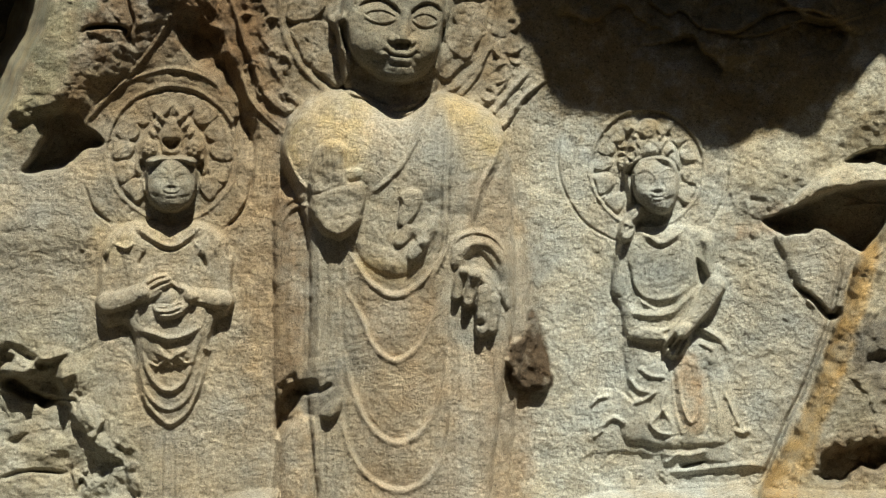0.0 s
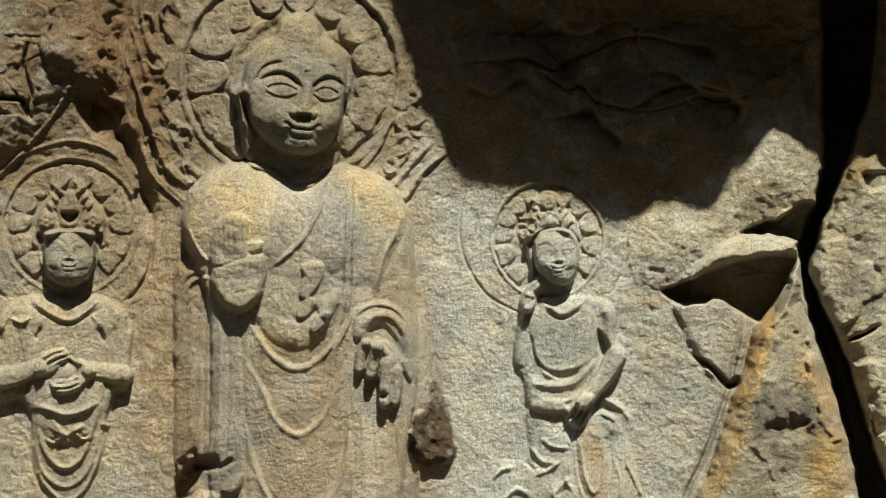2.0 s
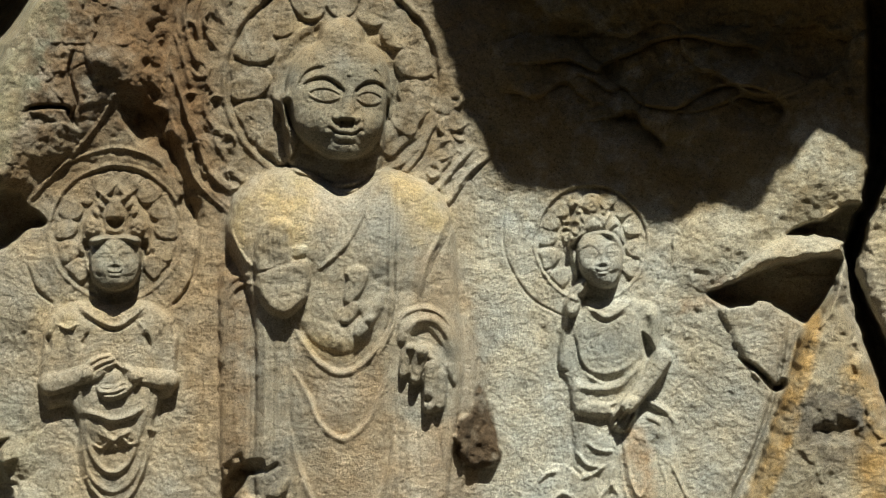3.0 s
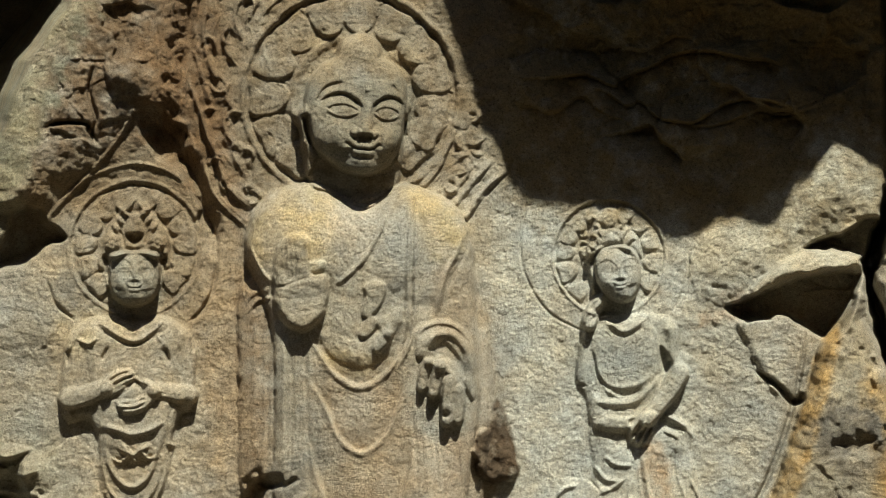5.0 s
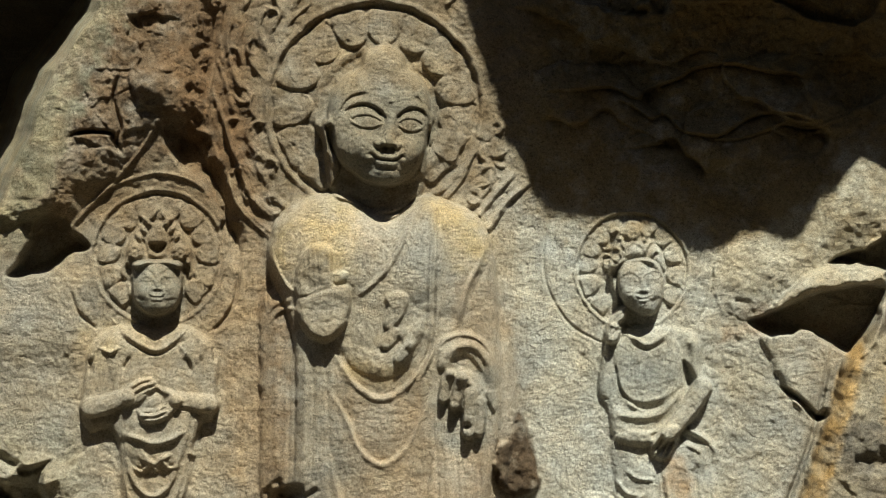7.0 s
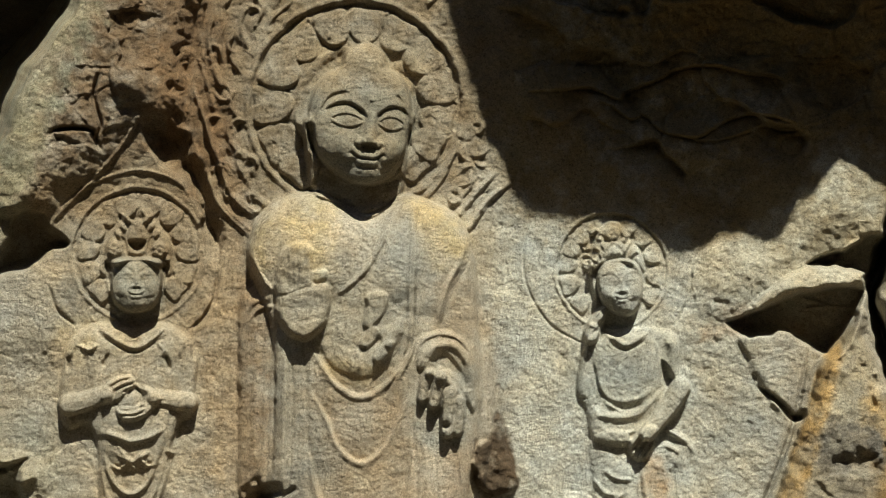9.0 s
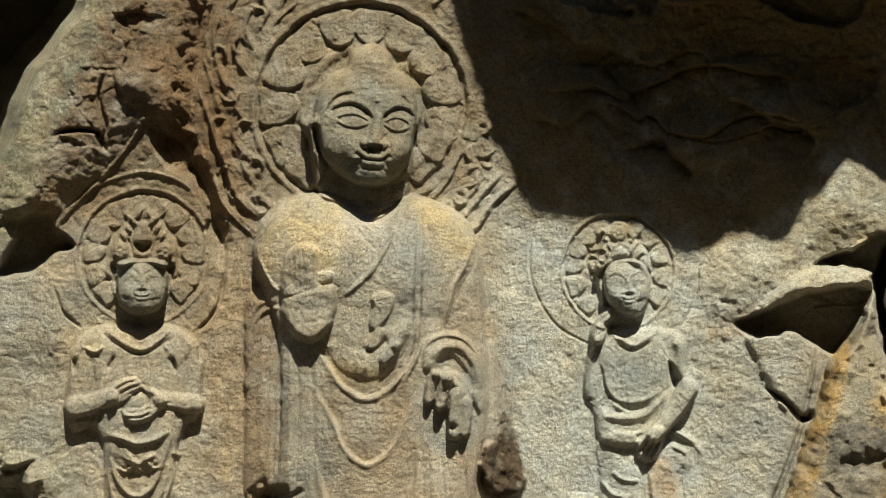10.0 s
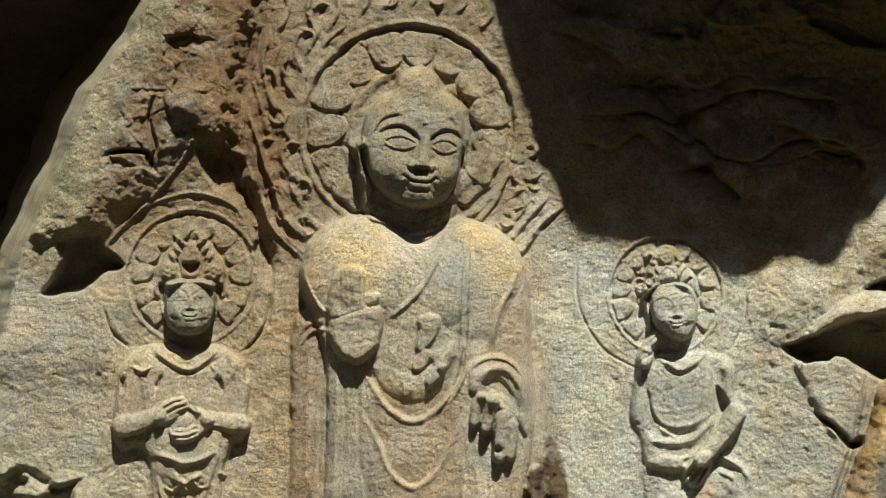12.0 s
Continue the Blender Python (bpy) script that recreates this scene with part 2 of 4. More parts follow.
    slab([(380, 110), (412, 100), (436, 165), (456, 250), (440, 290), (418, 250), (412, 200), (392, 150)], -22, 16, round_=False, soft=6, wobble=5, seed=42)
    # the pointed gable over the standing figure's nimbus, leaning out a little towards its tip
    ramp = 34 * np.clip((170 - GY) / 145, 0, 1)
    w = window(60, -10, 340, 240)
    d, _ = along(spline([(140, 230), (190, 176), (235, 126), (275, 76), (303, 24)]), GX[w], GY[w])
    near = np.clip(1 - d / 75, 0, 1) ** 1.3 * np.clip((GY[w] - 10) / 60, 0, 1)
    H[w] += near * (ramp[w] - H[w])
    w, sd = depth_in([(140, 230), (190, 176), (235, 126), (275, 76), (303, 24), (318, 72), (345, 110), (388, 140), (424, 205), (400, 250), (200, 250)], 2, False)
    inside = np.clip(sd / 6, 0, 1)
    H[w] += inside * (ramp[w] - 2 - H[w])
    # the hollow under that mass and the shelf below it
    slab([(44, 302), (60, 280), (86, 240), (90, 206), (110, 194), (136, 204), (152, 228), (182, 250), (160, 263), (120, 286), (70, 304)], -70, 14, soft=3, wobble=4)
    slab([(-300, 345), (10, 330), (110, 292), (185, 262), (235, 262), (250, 300), (215, 380), (180, 460), (20, 480), (-300, 520)], 14, 70, wobble=6, seed=9, soft=10, round_=False)
    # the corner where the rock turns away into the dark
    edge = np.interp(GY, (-420, -215, -140, -65, 0, 57, 135, 215, 280, 400, 1060), (330, 213, 168, 117, 90, 72, 36, 4, -20, -40, -120)).astype(np.float32)
    edge += 6 * fuzz(GX, GY, 60, 12)
    out = np.clip(edge - GX, 0, 400)
    H[:] -= np.where(out > 0, 30 * np.sqrt(out) + 9.0 * out, 0)
    ID[out > 75] = -1
    # lower left: the broken edge and the block that has slipped below it
    line = np.interp(GX, (-300, 0, 60, 110, 160, 215, 245, 260), (640, 655, 690, 705, 775, 815, 880, 1100)) + 9 * fuzz(GX, GY, 30, 14) + 4 * fuzz(GX, GY, 9, 15)
    below = np.clip((GY - line) / 10, 0, 1) * (GX < 262)
    ID[below > 0.5] = BLOCK
    H[:] -= below * np.clip(np.interp(GX, (0, 110, 150, 240), (44, 40, 22, 14)) - 0.10 * np.clip(GY - line, 0, 200), 4, 60)
    w = window(-300, 590, 262, 1060)
    val, joint = facets(GX[w] + 16 * fuzz(GX[w], GY[w], 40, 64), GY[w] + 16 * fuzz(GX[w], GY[w], 36, 65), 80, 15, 0.7)
    H[w] += below[w] * (8 * val + 9 * fuzz(GX[w], GY[w], 70, 66, 5, 0.6))
    for cx, cy, rx, ry, h in ((115, 655, 60, 36, 16), (30, 645, 70, 34, 12), (150, 735, 40, 30, 14), (185, 792, 44, 26, 14), (60, 640, 30, 12, -20), (30, 622, 40, 12, -16)):
        dome(cx, cy, rx, ry, h, 25, 1.0)
    w = window(-300, 560, 300, 900)
    val, joint = facets(GX[w] + 12 * fuzz(GX[w], GY[w], 30, 74), GY[w] + 12 * fuzz(GX[w], GY[w], 30, 75), 46, 76, 0.7)
    near = np.clip(1 - np.abs(GY[w] - line[w] + 24) / 50, 0, 1) * (GX[w] < 250)
    H[w] += near * (13 * val + 10 * fuzz(GX[w], GY[w], 34, 77, 4, 0.6))
    stroke([(0, 848), (50, 834), (120, 838)], 6, -14)
    slab([(6, 676), (24, 662), (50, 664), (64, 642), (94, 634), (122, 628), (106, 652), (112, 684), (128, 712), (106, 712), (78, 722), (44, 708), (12, 694)], -44, 10, wobble=4, seed=33, round_=False)
    slab([(-40, 640), (0, 612), (20, 622), (28, 640), (10, 655), (-40, 680)], -40, 9, wobble=4, seed=34, round_=False)
    slab([(154, 770), (166, 762), (184, 770), (204, 798), (192, 806), (166, 794)], 16, 10, wobble=3, seed=35)
    # the right: ledges, clefts and leaning slabs
    slab([(1300, 262), (1345, 228), (1380, 222), (1440, 245), (1480, 180), (1560, 85), (1640, 160), (1622, 232), (1560, 262), (1500, 292), (1420, 330), (1352, 372), (1330, 400), (1290, 330)],
         24, 90, wobble=5, seed=20, soft=36, round_=False, who=OUTCROP)
    w = window(1280, 60, 1660, 420)
    val, joint = facets(GX[w] + 16 * fuzz(GX[w], GY[w], 40, 95), GY[w] + 14 * fuzz(GX[w], GY[w], 30, 96) - 0.3 * GX[w], 80, 97, 0.45)
    H[w] += (ID[w] == OUTCROP) * (5 * fuzz(GX[w], GY[w], 70, 98, 4, 0.5))
    slab([(1482, 298), (1515, 292), (1546, 289), (1594, 304), (1606, 322), (1566, 323), (1510, 331), (1436, 352), (1384, 374), (1436, 322)], 22, 9, who=SHELF, wobble=5, seed=21)
    w = window(1400, 270, 1610, 370)
    H[w] += (ID[w] == SHELF) * np.clip(0.40 * (GY[w] - 285), 0, 18)
    slab([(1350, 388), (1398, 371), (1436, 351), (1510, 330), (1565, 322), (1604, 328), (1588, 368), (1580, 384), (1546, 432), (1526, 450), (1482, 424), (1456, 410), (1440, 409), (1405, 418), (1370, 411)], -96, 9, wobble=4, seed=22, round_=False)
    slab([(1493, 288), (1530, 265), (1566, 257), (1614, 228), (1642, 236), (1634, 268), (1624, 294), (1604, 304), (1584, 298), (1545, 290)], -80, 9, wobble=3, seed=23, round_=False)
    stroke([(1488, 366), (1530, 362), (1570, 364), (1588, 356)], 6, 18, taper=(0.4, 1))
    stroke([(1490, 346), (1520, 356), (1545, 362)], 4, 12, taper=(1, .4))
    stroke([(1560, 262), (1585, 245), (1608, 236)], 4, 26, taper=(.4, 1))
    slab([(1372, 412), (1420, 402), (1462, 404), (1500, 428), (1496, 500), (1478, 562), (1440, 545), (1415, 515), (1395, 470)], 12, 22, wobble=4, seed=24, who=CHIP)
    stroke([(1405, 505), (1440, 530), (1470, 560), (1490, 548)], 9, -40, taper=(.4, 1.2))
    stroke([(1500, 425), (1470, 560), (1425, 680), (1395, 740), (1365, 815), (1345, 860)], 5, -30)
    # the tall ochre wedge
    slab([(1556, 432), (1590, 352), (1604, 380), (1596, 415), (1625, 470), (1656, 570), (1676, 650), (1700, 760), (1720, 900), (1740, 1060), (1330, 1060), (1345, 870), (1380, 810), (1432, 705), (1478, 580), (1520, 460)],
         52, 40, who=OCHRE, smooth=False, wobble=4, seed=25)
    w = window(1320, 340, 1760, 1060)
    x, y = GX[w], GY[w]
    wedge = ID[w] == OCHRE
    far_left = np.interp(y, (350, 430, 460, 580, 705, 810, 870, 1060), (1590, 1556, 1520, 1478, 1432, 1380, 1345, 1330)).astype(np.float32)
    far_right = np.interp(y, (350, 470, 570, 650, 760, 900, 1060), (1604, 1625, 1656, 1676, 1700, 1720, 1740)).astype(np.float32)
    strip = np.clip(18 + 0.085 * (y - 430), 14, 60) + 4 * fuzz(x, y, 50, 55)
    off = x - far_left
    val, joint = facets(x + 18 * fuzz(x, y, 50, 66), y + 18 * fuzz(x, y, 50, 67), 110, 26, 1.2)
    face_on = np.clip((off - strip) / 14, 0, 1)
    H[w] += wedge * (26 * np.clip(off / strip, 0, 1) - 22 * np.clip((off - strip) / (far_right - far_left - strip + 1), 0, 1) + face_on * (4.5 * val + 6 * fuzz(x, y, 80, 70, 3, 0.5)))
    for pts, h, bev, sd0 in (([(1530, 640), (1550, 612), (1590, 596), (1625, 618), (1622, 655), (1590, 672), (1560, 668)], -20, 30, 51), ([(1440, 834), (1470, 790), (1530, 775), (1590, 778), (1570, 820), (1520, 845), (1460, 862)], -58, 14, 52),
                             ([(1585, 450), (1606, 470), (1620, 530), (1604, 560), (1590, 510)], -14, 16, 53)):
        slab(pts, h, bev, wobble=9, seed=sd0, round_=False)
    # the deep cleft, and the boulder beyond it
    cleft = [(1648, 165), (1632, 230), (1596, 310), (1604, 380), (1618, 440), (1650, 540), (1680, 640), (1700, 760), (1740, 900), (1760, 1060), (1830, 1060), (1768, 760), (1725, 640), (1695, 530), (1668, 470),
             (1640, 410), (1622, 350), (1640, 290), (1668, 220), (1705, 130), (1740, 40), (1790, -420), (1650, -420), (1650, 40)]
    slab(cleft, -260, 10, smooth=False, wobble=3, seed=27, round_=False)
    slab([(1700, 165), (1745, 140), (1790, 190), (1900, 170), (1910, 1060), (1835, 1060), (1772, 760), (1730, 640), (1700, 530), (1672, 470), (1644, 410), (1628, 350), (1645, 290), (1668, 235)],
         40, 46, who=BOULDER, smooth=False, wobble=5, seed=28)
    w = window(1600, 120, 1900, 1060)
    val, joint = facets(GX[w] + 20 * fuzz(GX[w], GY[w], 60, 68), GY[w] + 20 * fuzz(GX[w], GY[w], 60, 69), 170, 31, 0.8)
    H[w] += (ID[w] == BOULDER) * (11 * val + 5 * fuzz(GX[w], GY[w], 110, 72, 4, 0.5))
    stroke([(1690, 480), (1720, 470), (1745, 455)], 6, -30)
    slab([(1718, 178), (1760, 172), (1768, 200), (1744, 216), (1722, 204)], -18, 8, wobble=6, seed=29, round_=False)
    # the pale ledge at the foot
    foot = np.interp(GX, (-300, 60, 110, 205, 400, 440, 500, 560, 1000, 1060, 1150, 1300, 1420, 1900), (930, 905, 885, 880, 885, 868, 866, 895, 890, 874, 866, 862, 868, 872)) + 4 * fuzz(GX, GY, 40, 17)
    H[:] += 46 * np.clip((GY - foot) / 14, 0, 1) ** 0.7


def halo(name, cx, cy, rx, ry, ring, petals, ids, inner=0.60, sink=10.0, bulge=9.0, middle=0.775, first=0.0):
    """A round lotus nimbus: a sunk disc with a corded rim and domed petals. petals: (angle in degrees, relative size)."""
    w = window(cx - rx * 1.1, cy - ry * 1.1, cx + rx * 1.1, cy + ry * 1.1)
    x, y = (GX[w] - cx) / rx, (GY[w] - cy) / ry
    r = np.sqrt(x * x + y * y) + 0.012 * fuzz(GX[w], GY[w], 40, ids)
    H[w] -= sink * np.clip((0.965 - r) / 0.03, 0, 1)
    ID[w][(r < 0.965)] = ids
    PARTS[ids] = (name, "disc")
    cord = np.clip(1 - ((r - 0.965) / ring) ** 2, 0, 1)
    H[w] += 0.8 * sink * np.sqrt(cord)
    ID[w][cord > 0] = ids + 1
    PARTS[ids + 1] = (name, "rim")
    H[w] += sink * 0.75 * np.clip((inner - r) / 0.04, 0, 1)
    best, who = np.zeros_like(x), np.zeros(x.shape, np.int16)
    for k, (deg, size) in enumerate(petals):
        a = radians(deg)
        px, py = middle * math.cos(a), middle * math.sin(a)
        along_r = (x - px) * math.cos(a) + (y - py) * math.sin(a)
        across = -(x - px) * math.sin(a) + (y - py) * math.cos(a)
        # broad at the outer end, narrow towards the head, with a narrow groove to its neighbours
        wide = 0.172 * size * (1 + 1.0 * along_r)
        q = np.abs(across / wide) ** 2.8 + np.abs((along_r + 0.02 * np.cos(across * 16)) / (0.166 * size)) ** 2.6
        q += 0.07 * fuzz(GX[w], GY[w], 26, ids + k + 40)
        up = np.clip((1 - np.clip(q, 0, 1)) * 3.4, 0, 1)
        up = up * (2 - up) * (0.82 + 0.18 * np.clip(1 - q, 0, 1))
        # each petal tips a little, so that its upper edge catches the light
        up = up * (1 + 0.20 * np.sin(k * 2.4)) * (1 + 0.5 * (y - py) / 0.17 * 0.4)
        over = up > best
        best = np.where(over, up, best)
        who = np.where(over, ids + 2 + k, who)
        PARTS[ids + 2 + k] = (name, "petal")
    # pointed tips of the petals behind, in the gaps at the rim
    turns = sorted(radians(deg) for deg, size in petals)
    for a0, a1 in zip(turns, turns[1:]):
        if a1 - a0 < 0.62:
            a = (a0 + a1) / 2
            along_r = x * math.cos(a) + y * math.sin(a) - (middle + 0.09)
            across = -x * math.sin(a) + y * math.cos(a)
            tip = np.clip((1 - np.abs(along_r) / 0.085 - np.abs(across) / 0.085) * 3, 0, 0.55)
            best = np.maximum(best, np.where(who == 0, tip, 0))
    H[w] += bulge * best
    ID[w] = np.where(who > 0, who, ID[w])


def flames(lines, ids, name):
    for k, (pts, width, height, taper) in enumerate(lines):
        before = H.copy()
        stroke(pts, width * 1.2, height * 0.5, taper)
        ID[(H - before > height * 0.12) & ((ID == 0) | (ID == MASS))] = 300 + k
        PARTS[300 + k] = ("flame_relief", "flame")
        stroke([(x + width * 0.5, y + width * 0.4) for x, y in pts], width * 0.35, -height * 0.22)


def height_at(x, y):
    return float(H[min(np.searchsorted(YS, y), len(YS) - 1), min(np.searchsorted(XS, x), len(XS) - 1)])


def limb(pts, wide, up, taper=(1.0, 1.0), who=None, out=0.0):
    """A rounded finger or arm that stands free by up at its edges and by up and half its width along its crest."""
    stroke(pts, wide, wide * 0.75, taper, who=who, lift=(height_at(*pts[0]) + up, height_at(*pts[-1]) + up + out))


def face(cx, cy, s, tall=1.0, turn=0.0, shut=False, eye=0.54, mouth=0.38, left=1.0, right=0.9, deep=1.0, nose=1.0):
    """Brows, eyes, nose, cheeks and smile; s is the distance between the eyes, (cx, cy) the root of the nose, left and right the breadth of its halves."""
    c, n = math.cos(radians(turn)), math.sin(radians(turn))
    w = window(cx - 1.6 * s, cy - 1.2 * s, cx + 1.6 * s, cy + 2.2 * s)
    x, y = (GX[w] - cx) / s, (GY[w] - cy) / s / tall
    u, v = x * c + y * n, y * c - x * n
    u = np.where(u > 0, u / right, u / left)

    def bump(px, py, rx, ry, power=1.0):
        return np.clip(1 - ((u - px) / rx) ** 2 - ((v - py) / ry) ** 2, 0, 1) ** power

    def ease(q):
        q = np.clip(q, 0, 1)
        return q * q * (3 - 2 * q)

    out = np.zeros_like(u)
    for m in (-1, 1):
        a = m * u
        brow = -0.02 - 0.36 * np.clip(1 - ((a - 0.60) / 0.56) ** 2, -0.6, 1) + 0.02
        d = v - brow
        span = ease((a - 0.06) / 0.14) * ease((1.12 - a) / 0.30)
        out -= deep * span * 0.12 * ease(d / 0.05) * np.clip(1 - d / 0.40, 0, 1) ** 1.6          # the socket drops away below the brow
        out += deep * span * 0.035 * np.clip(1 - np.abs(d + 0.05) / 0.10, 0, 1)                  # ridge of the brow
        out += 0.055 * bump(m * eye, 0.05, 0.42, 0.26, 1.0) * deep                               # eyeball
        arch = np.clip(1 - ((a - eye) / 0.33) ** 2, 0, 1)
        lid = 0.05 - (0.02 if shut else 0.13) * arch ** 0.8
        low = 0.07 + 0.11 * arch
        within = (arch > 0.03)
        out -= within * deep * 0.055 * ease((v - lid) / 0.03) * np.clip(1 - (v - lid) / 0.24, 0, 1) * ease((low - v) / 0.03)   # the open eye is cut back under its lid
        out += within * deep * 0.018 * np.clip(1 - np.abs(v - lid + 0.03) / 0.04, 0, 1)
        out += within * deep * 0.022 * bump(m * eye, 0.06, 0.14, 0.13, 0.7)
        out += (arch > 0) * deep * 0.028 * np.clip(1 - np.abs(v - low - 0.02) / 0.035, 0, 1)     # lower lid
        out -= (arch > 0) * deep * 0.025 * np.clip(1 - np.abs(v - low - 0.09) / 0.04, 0, 1)
        out += 0.17 * bump(m * 0.60, 0.66, 0.50, 0.42, 1.3)                                      # cheek
        out -= 0.050 * np.clip(1 - np.hypot((a - 0.38 - 0.25 * (v - 0.6)) / 0.08, (v - 0.72) / 0.24), 0, 1)   # fold beside the mouth
        out -= 0.045 * bump(m * mouth * 1.02, 0.835, 0.09, 0.06)                                 # dimple at its corner
        out += nose * 0.13 * bump(m * 0.22, 0.545, 0.13, 0.115, 0.5)                                    # wing of the nose
    slope = np.clip((v + 0.28) / 0.80, 0, 1)
    ridge = nose * (0.05 + 0.21 * slope ** 1.2) * ease((v + 0.30) / 0.22) * ease((0.64 - v) / 0.10)
    out += ridge * np.clip(1 - (u / (0.11 + 0.08 * slope)) ** 2, 0, 1) ** 0.7                    # bridge and tip of the nose
    out -= 0.06 * (bump(-0.13, 0.62, 0.07, 0.05) + bump(0.13, 0.62, 0.07, 0.05))
    out += 0.10 * bump(0, 0.94, 0.60, 0.36, 1.0)                                                 # swell of the mouth
    t = np.clip(np.abs(u) / mouth, 0, 1.2)
    gap = 0.935 - 0.14 * t ** 2 - 0.012 * np.cos(np.clip(u / mouth, -1, 1) * 6.28) * (t < 1)
    lips = np.clip(1 - t ** 2.2, 0, 1)
    out += 0.085 * lips ** 0.8 * np.clip(1 - ((v - gap + 0.065) / 0.075) ** 2, 0, 1) ** 0.6      # upper lip
    out -= 0.095 * np.clip(1.08 - t, 0, 1) ** 0.4 * np.clip(1 - np.abs(v - gap - 0.012) / 0.04, 0, 1)
    full = np.clip(1 - (np.abs(u) / (mouth * 0.72)) ** 2.2, 0, 1)
    out += 0.13 * full ** 0.75 * np.clip(1 - ((v - gap - 0.10) / 0.095) ** 2, 0, 1) ** 0.6       # lower lip
    out += 0.15 * bump(0, 1.33, 0.40, 0.25, 0.9)                                                 # chin
    out += 0.045 * bump(0, -0.33, 0.9, 0.5, 1.0)
    H[w] += s * out


def buddha():
    outline = [(606, 158), (560, 172), (520, 200), (502, 240), (500, 290), (512, 326), (486, 350), (484, 430), (486, 560), (486, 660), (496, 760), (494, 880), (496, 1010), (900, 1010), (902, 880), (908, 760), (915, 690),
               (925, 640), (938, 560), (932, 470), (922, 400), (908, 320), (896, 250), (872, 202), (826, 176), (775, 164), (712, 200), (650, 172)]
    slab(outline, 0, 6, mode="level", soft=2)
    slab(outline, 12, 34, who=BUDDHA, wobble=2.0)
    slab([(606, 158), (560, 172), (520, 200), (502, 240), (500, 290), (520, 335), (545, 420), (548, 560), (545, 700), (560, 860), (580, 1010), (860, 1010), (870, 860), (885, 720), (905, 600), (912, 500), (906, 400), (905, 320), (895, 250), (872, 202),
          (826, 176), (775, 164), (712, 200), (650, 172)], 24, 17, wobble=1.5)
    slab(outline, 30, 130, wobble=3, seed=3)
    dome(592, 262, 104, 104, 17, 0, 0.9)
    dome(815, 270, 96, 110, 16, 0, 0.9)
    dome(700, 430, 130, 260, 10, 0, 1.0)
    dome(712, 270, 110, 100, 10, 0, 0.9)
    # collar of the robe and the folds across the chest
    stroke([(752, 205), (735, 250), (705, 300), (655, 345)], 7, 7)
    stroke([(672, 215), (700, 245), (718, 265)], 6, -3)
    for shift, high in ((0, 6), (13, 5)):
        stroke([(790 + shift, 186), (789 + shift, 260), (786 + shift, 330), (784 + shift, 400), (772 + shift, 455), (745 + shift, 505)], 6, high)
    stroke([(797, 190), (796, 260), (792, 330), (790, 400), (779, 455), (752, 505)], 3, -4)
    stroke([(886, 250), (872, 290), (854, 322), (843, 360), (834, 400)], 8, 9)
    stroke([(897, 258), (884, 296), (866, 328), (854, 366)], 4, -4)
    # hanging loops of the robe
    loops = [((604, 420), (630, 462), (658, 500), (700, 521), (742, 500), (775, 462), (800, 415), 15, 13),
             ((608, 505), (640, 560), (662, 610), (700, 636), (740, 610), (766, 560), (790, 500), 15, 12),
             ((606, 600), (622, 680), (655, 752), (705, 782), (755, 750), (782, 680), (796, 600), 15, 12),
             ((600, 720), (622, 800), (660, 848), (710, 866), (760, 842), (790, 780), (798, 700), 15, 12)]
    for *pts, wide, high in loops:
        step(pts, -high * 1.05, 62, -1)
        stroke([(x, y + 4) for x, y in pts], 9, high * 0.32)
    # soft roll between the hands, over the first loop
    slab([(628, 430), (650, 470), (705, 490), (752, 462), (775, 410), (770, 380), (740, 420), (690, 440), (650, 425)], 6, 26)
    # sleeves and long pleats
    for pts, wd, ht in (([(540, 400), (538, 520), (536, 640), (534, 720)], 5, -9), ([(566, 440), (566, 520), (564, 600), (560, 680)], 7, 7), ([(580, 450), (580, 560), (574, 700)], 4, -6),
                        ([(600, 430), (604, 520), (608, 640), (612, 760)], 6, -7), ([(518, 400), (514, 500), (512, 640)], 8, 5), ([(555, 740), (552, 820), (548, 900)], 4, -9),
                        ([(575, 750), (574, 830), (572, 920)], 4, -4), ([(520, 350), (508, 362), (496, 372)], 5, 3), ([(790, 560), (798, 660), (800, 800), (804, 900)], 6, -6),
                        ([(828, 600), (836, 700), (842, 800)], 5, -5), ([(812, 590), (818, 700), (822, 830)], 7, 4), ([(868, 620), (876, 700), (890, 800), (904, 870)], 4, -7),
                        ([(842, 640), (846, 740), (850, 860)], 4, -4), ([(905, 330), (914, 420), (918, 520), (912, 590)], 5, -6), ([(500, 360), (520, 352), (540, 350)], 6, 5),
                        ([(498, 385), (520, 372), (540, 372)], 5, -4), ([(612, 800), (618, 850), (625, 900)], 5, -5), ([(800, 800), (790, 850), (800, 900)], 5, -4)):
        stroke(pts, wd * 1.3, ht * (0.5 if ht < 0 else 1.0))
    slab([(496, 670), (530, 655), (548, 690), (530, 735), (500, 790), (482, 750), (484, 700)], -26, 28, wobble=12, round_=False)
    slab([(490, 778), (484, 732), (498, 696), (532, 674), (560, 672), (564, 690), (540, 704), (524, 732), (508, 764)], -30, 10, wobble=4, seed=36, round_=False)
    slab([(490, 780), (512, 745), (545, 735), (562, 760), (556, 900), (550, 1010), (486, 1010)], 22, 24, who=BUDDHA)
    slab([(566, 735), (580, 715), (604, 706), (602, 730), (584, 745)], 18, 12)
    stroke([(520, 690), (560, 695), (590, 680)], 9, -12)
    # raised palm, with the broken fingers above it
    hand = [(551, 282), (560, 262), (582, 250), (604, 254), (614, 270), (612, 300), (618, 322), (640, 324), (645, 345), (641, 380), (630, 405), (610, 421), (592, 425), (572, 416), (558, 398), (549, 374), (547, 330)]
    slab(hand, 23, 13, who=BUDDHA, wobble=2)
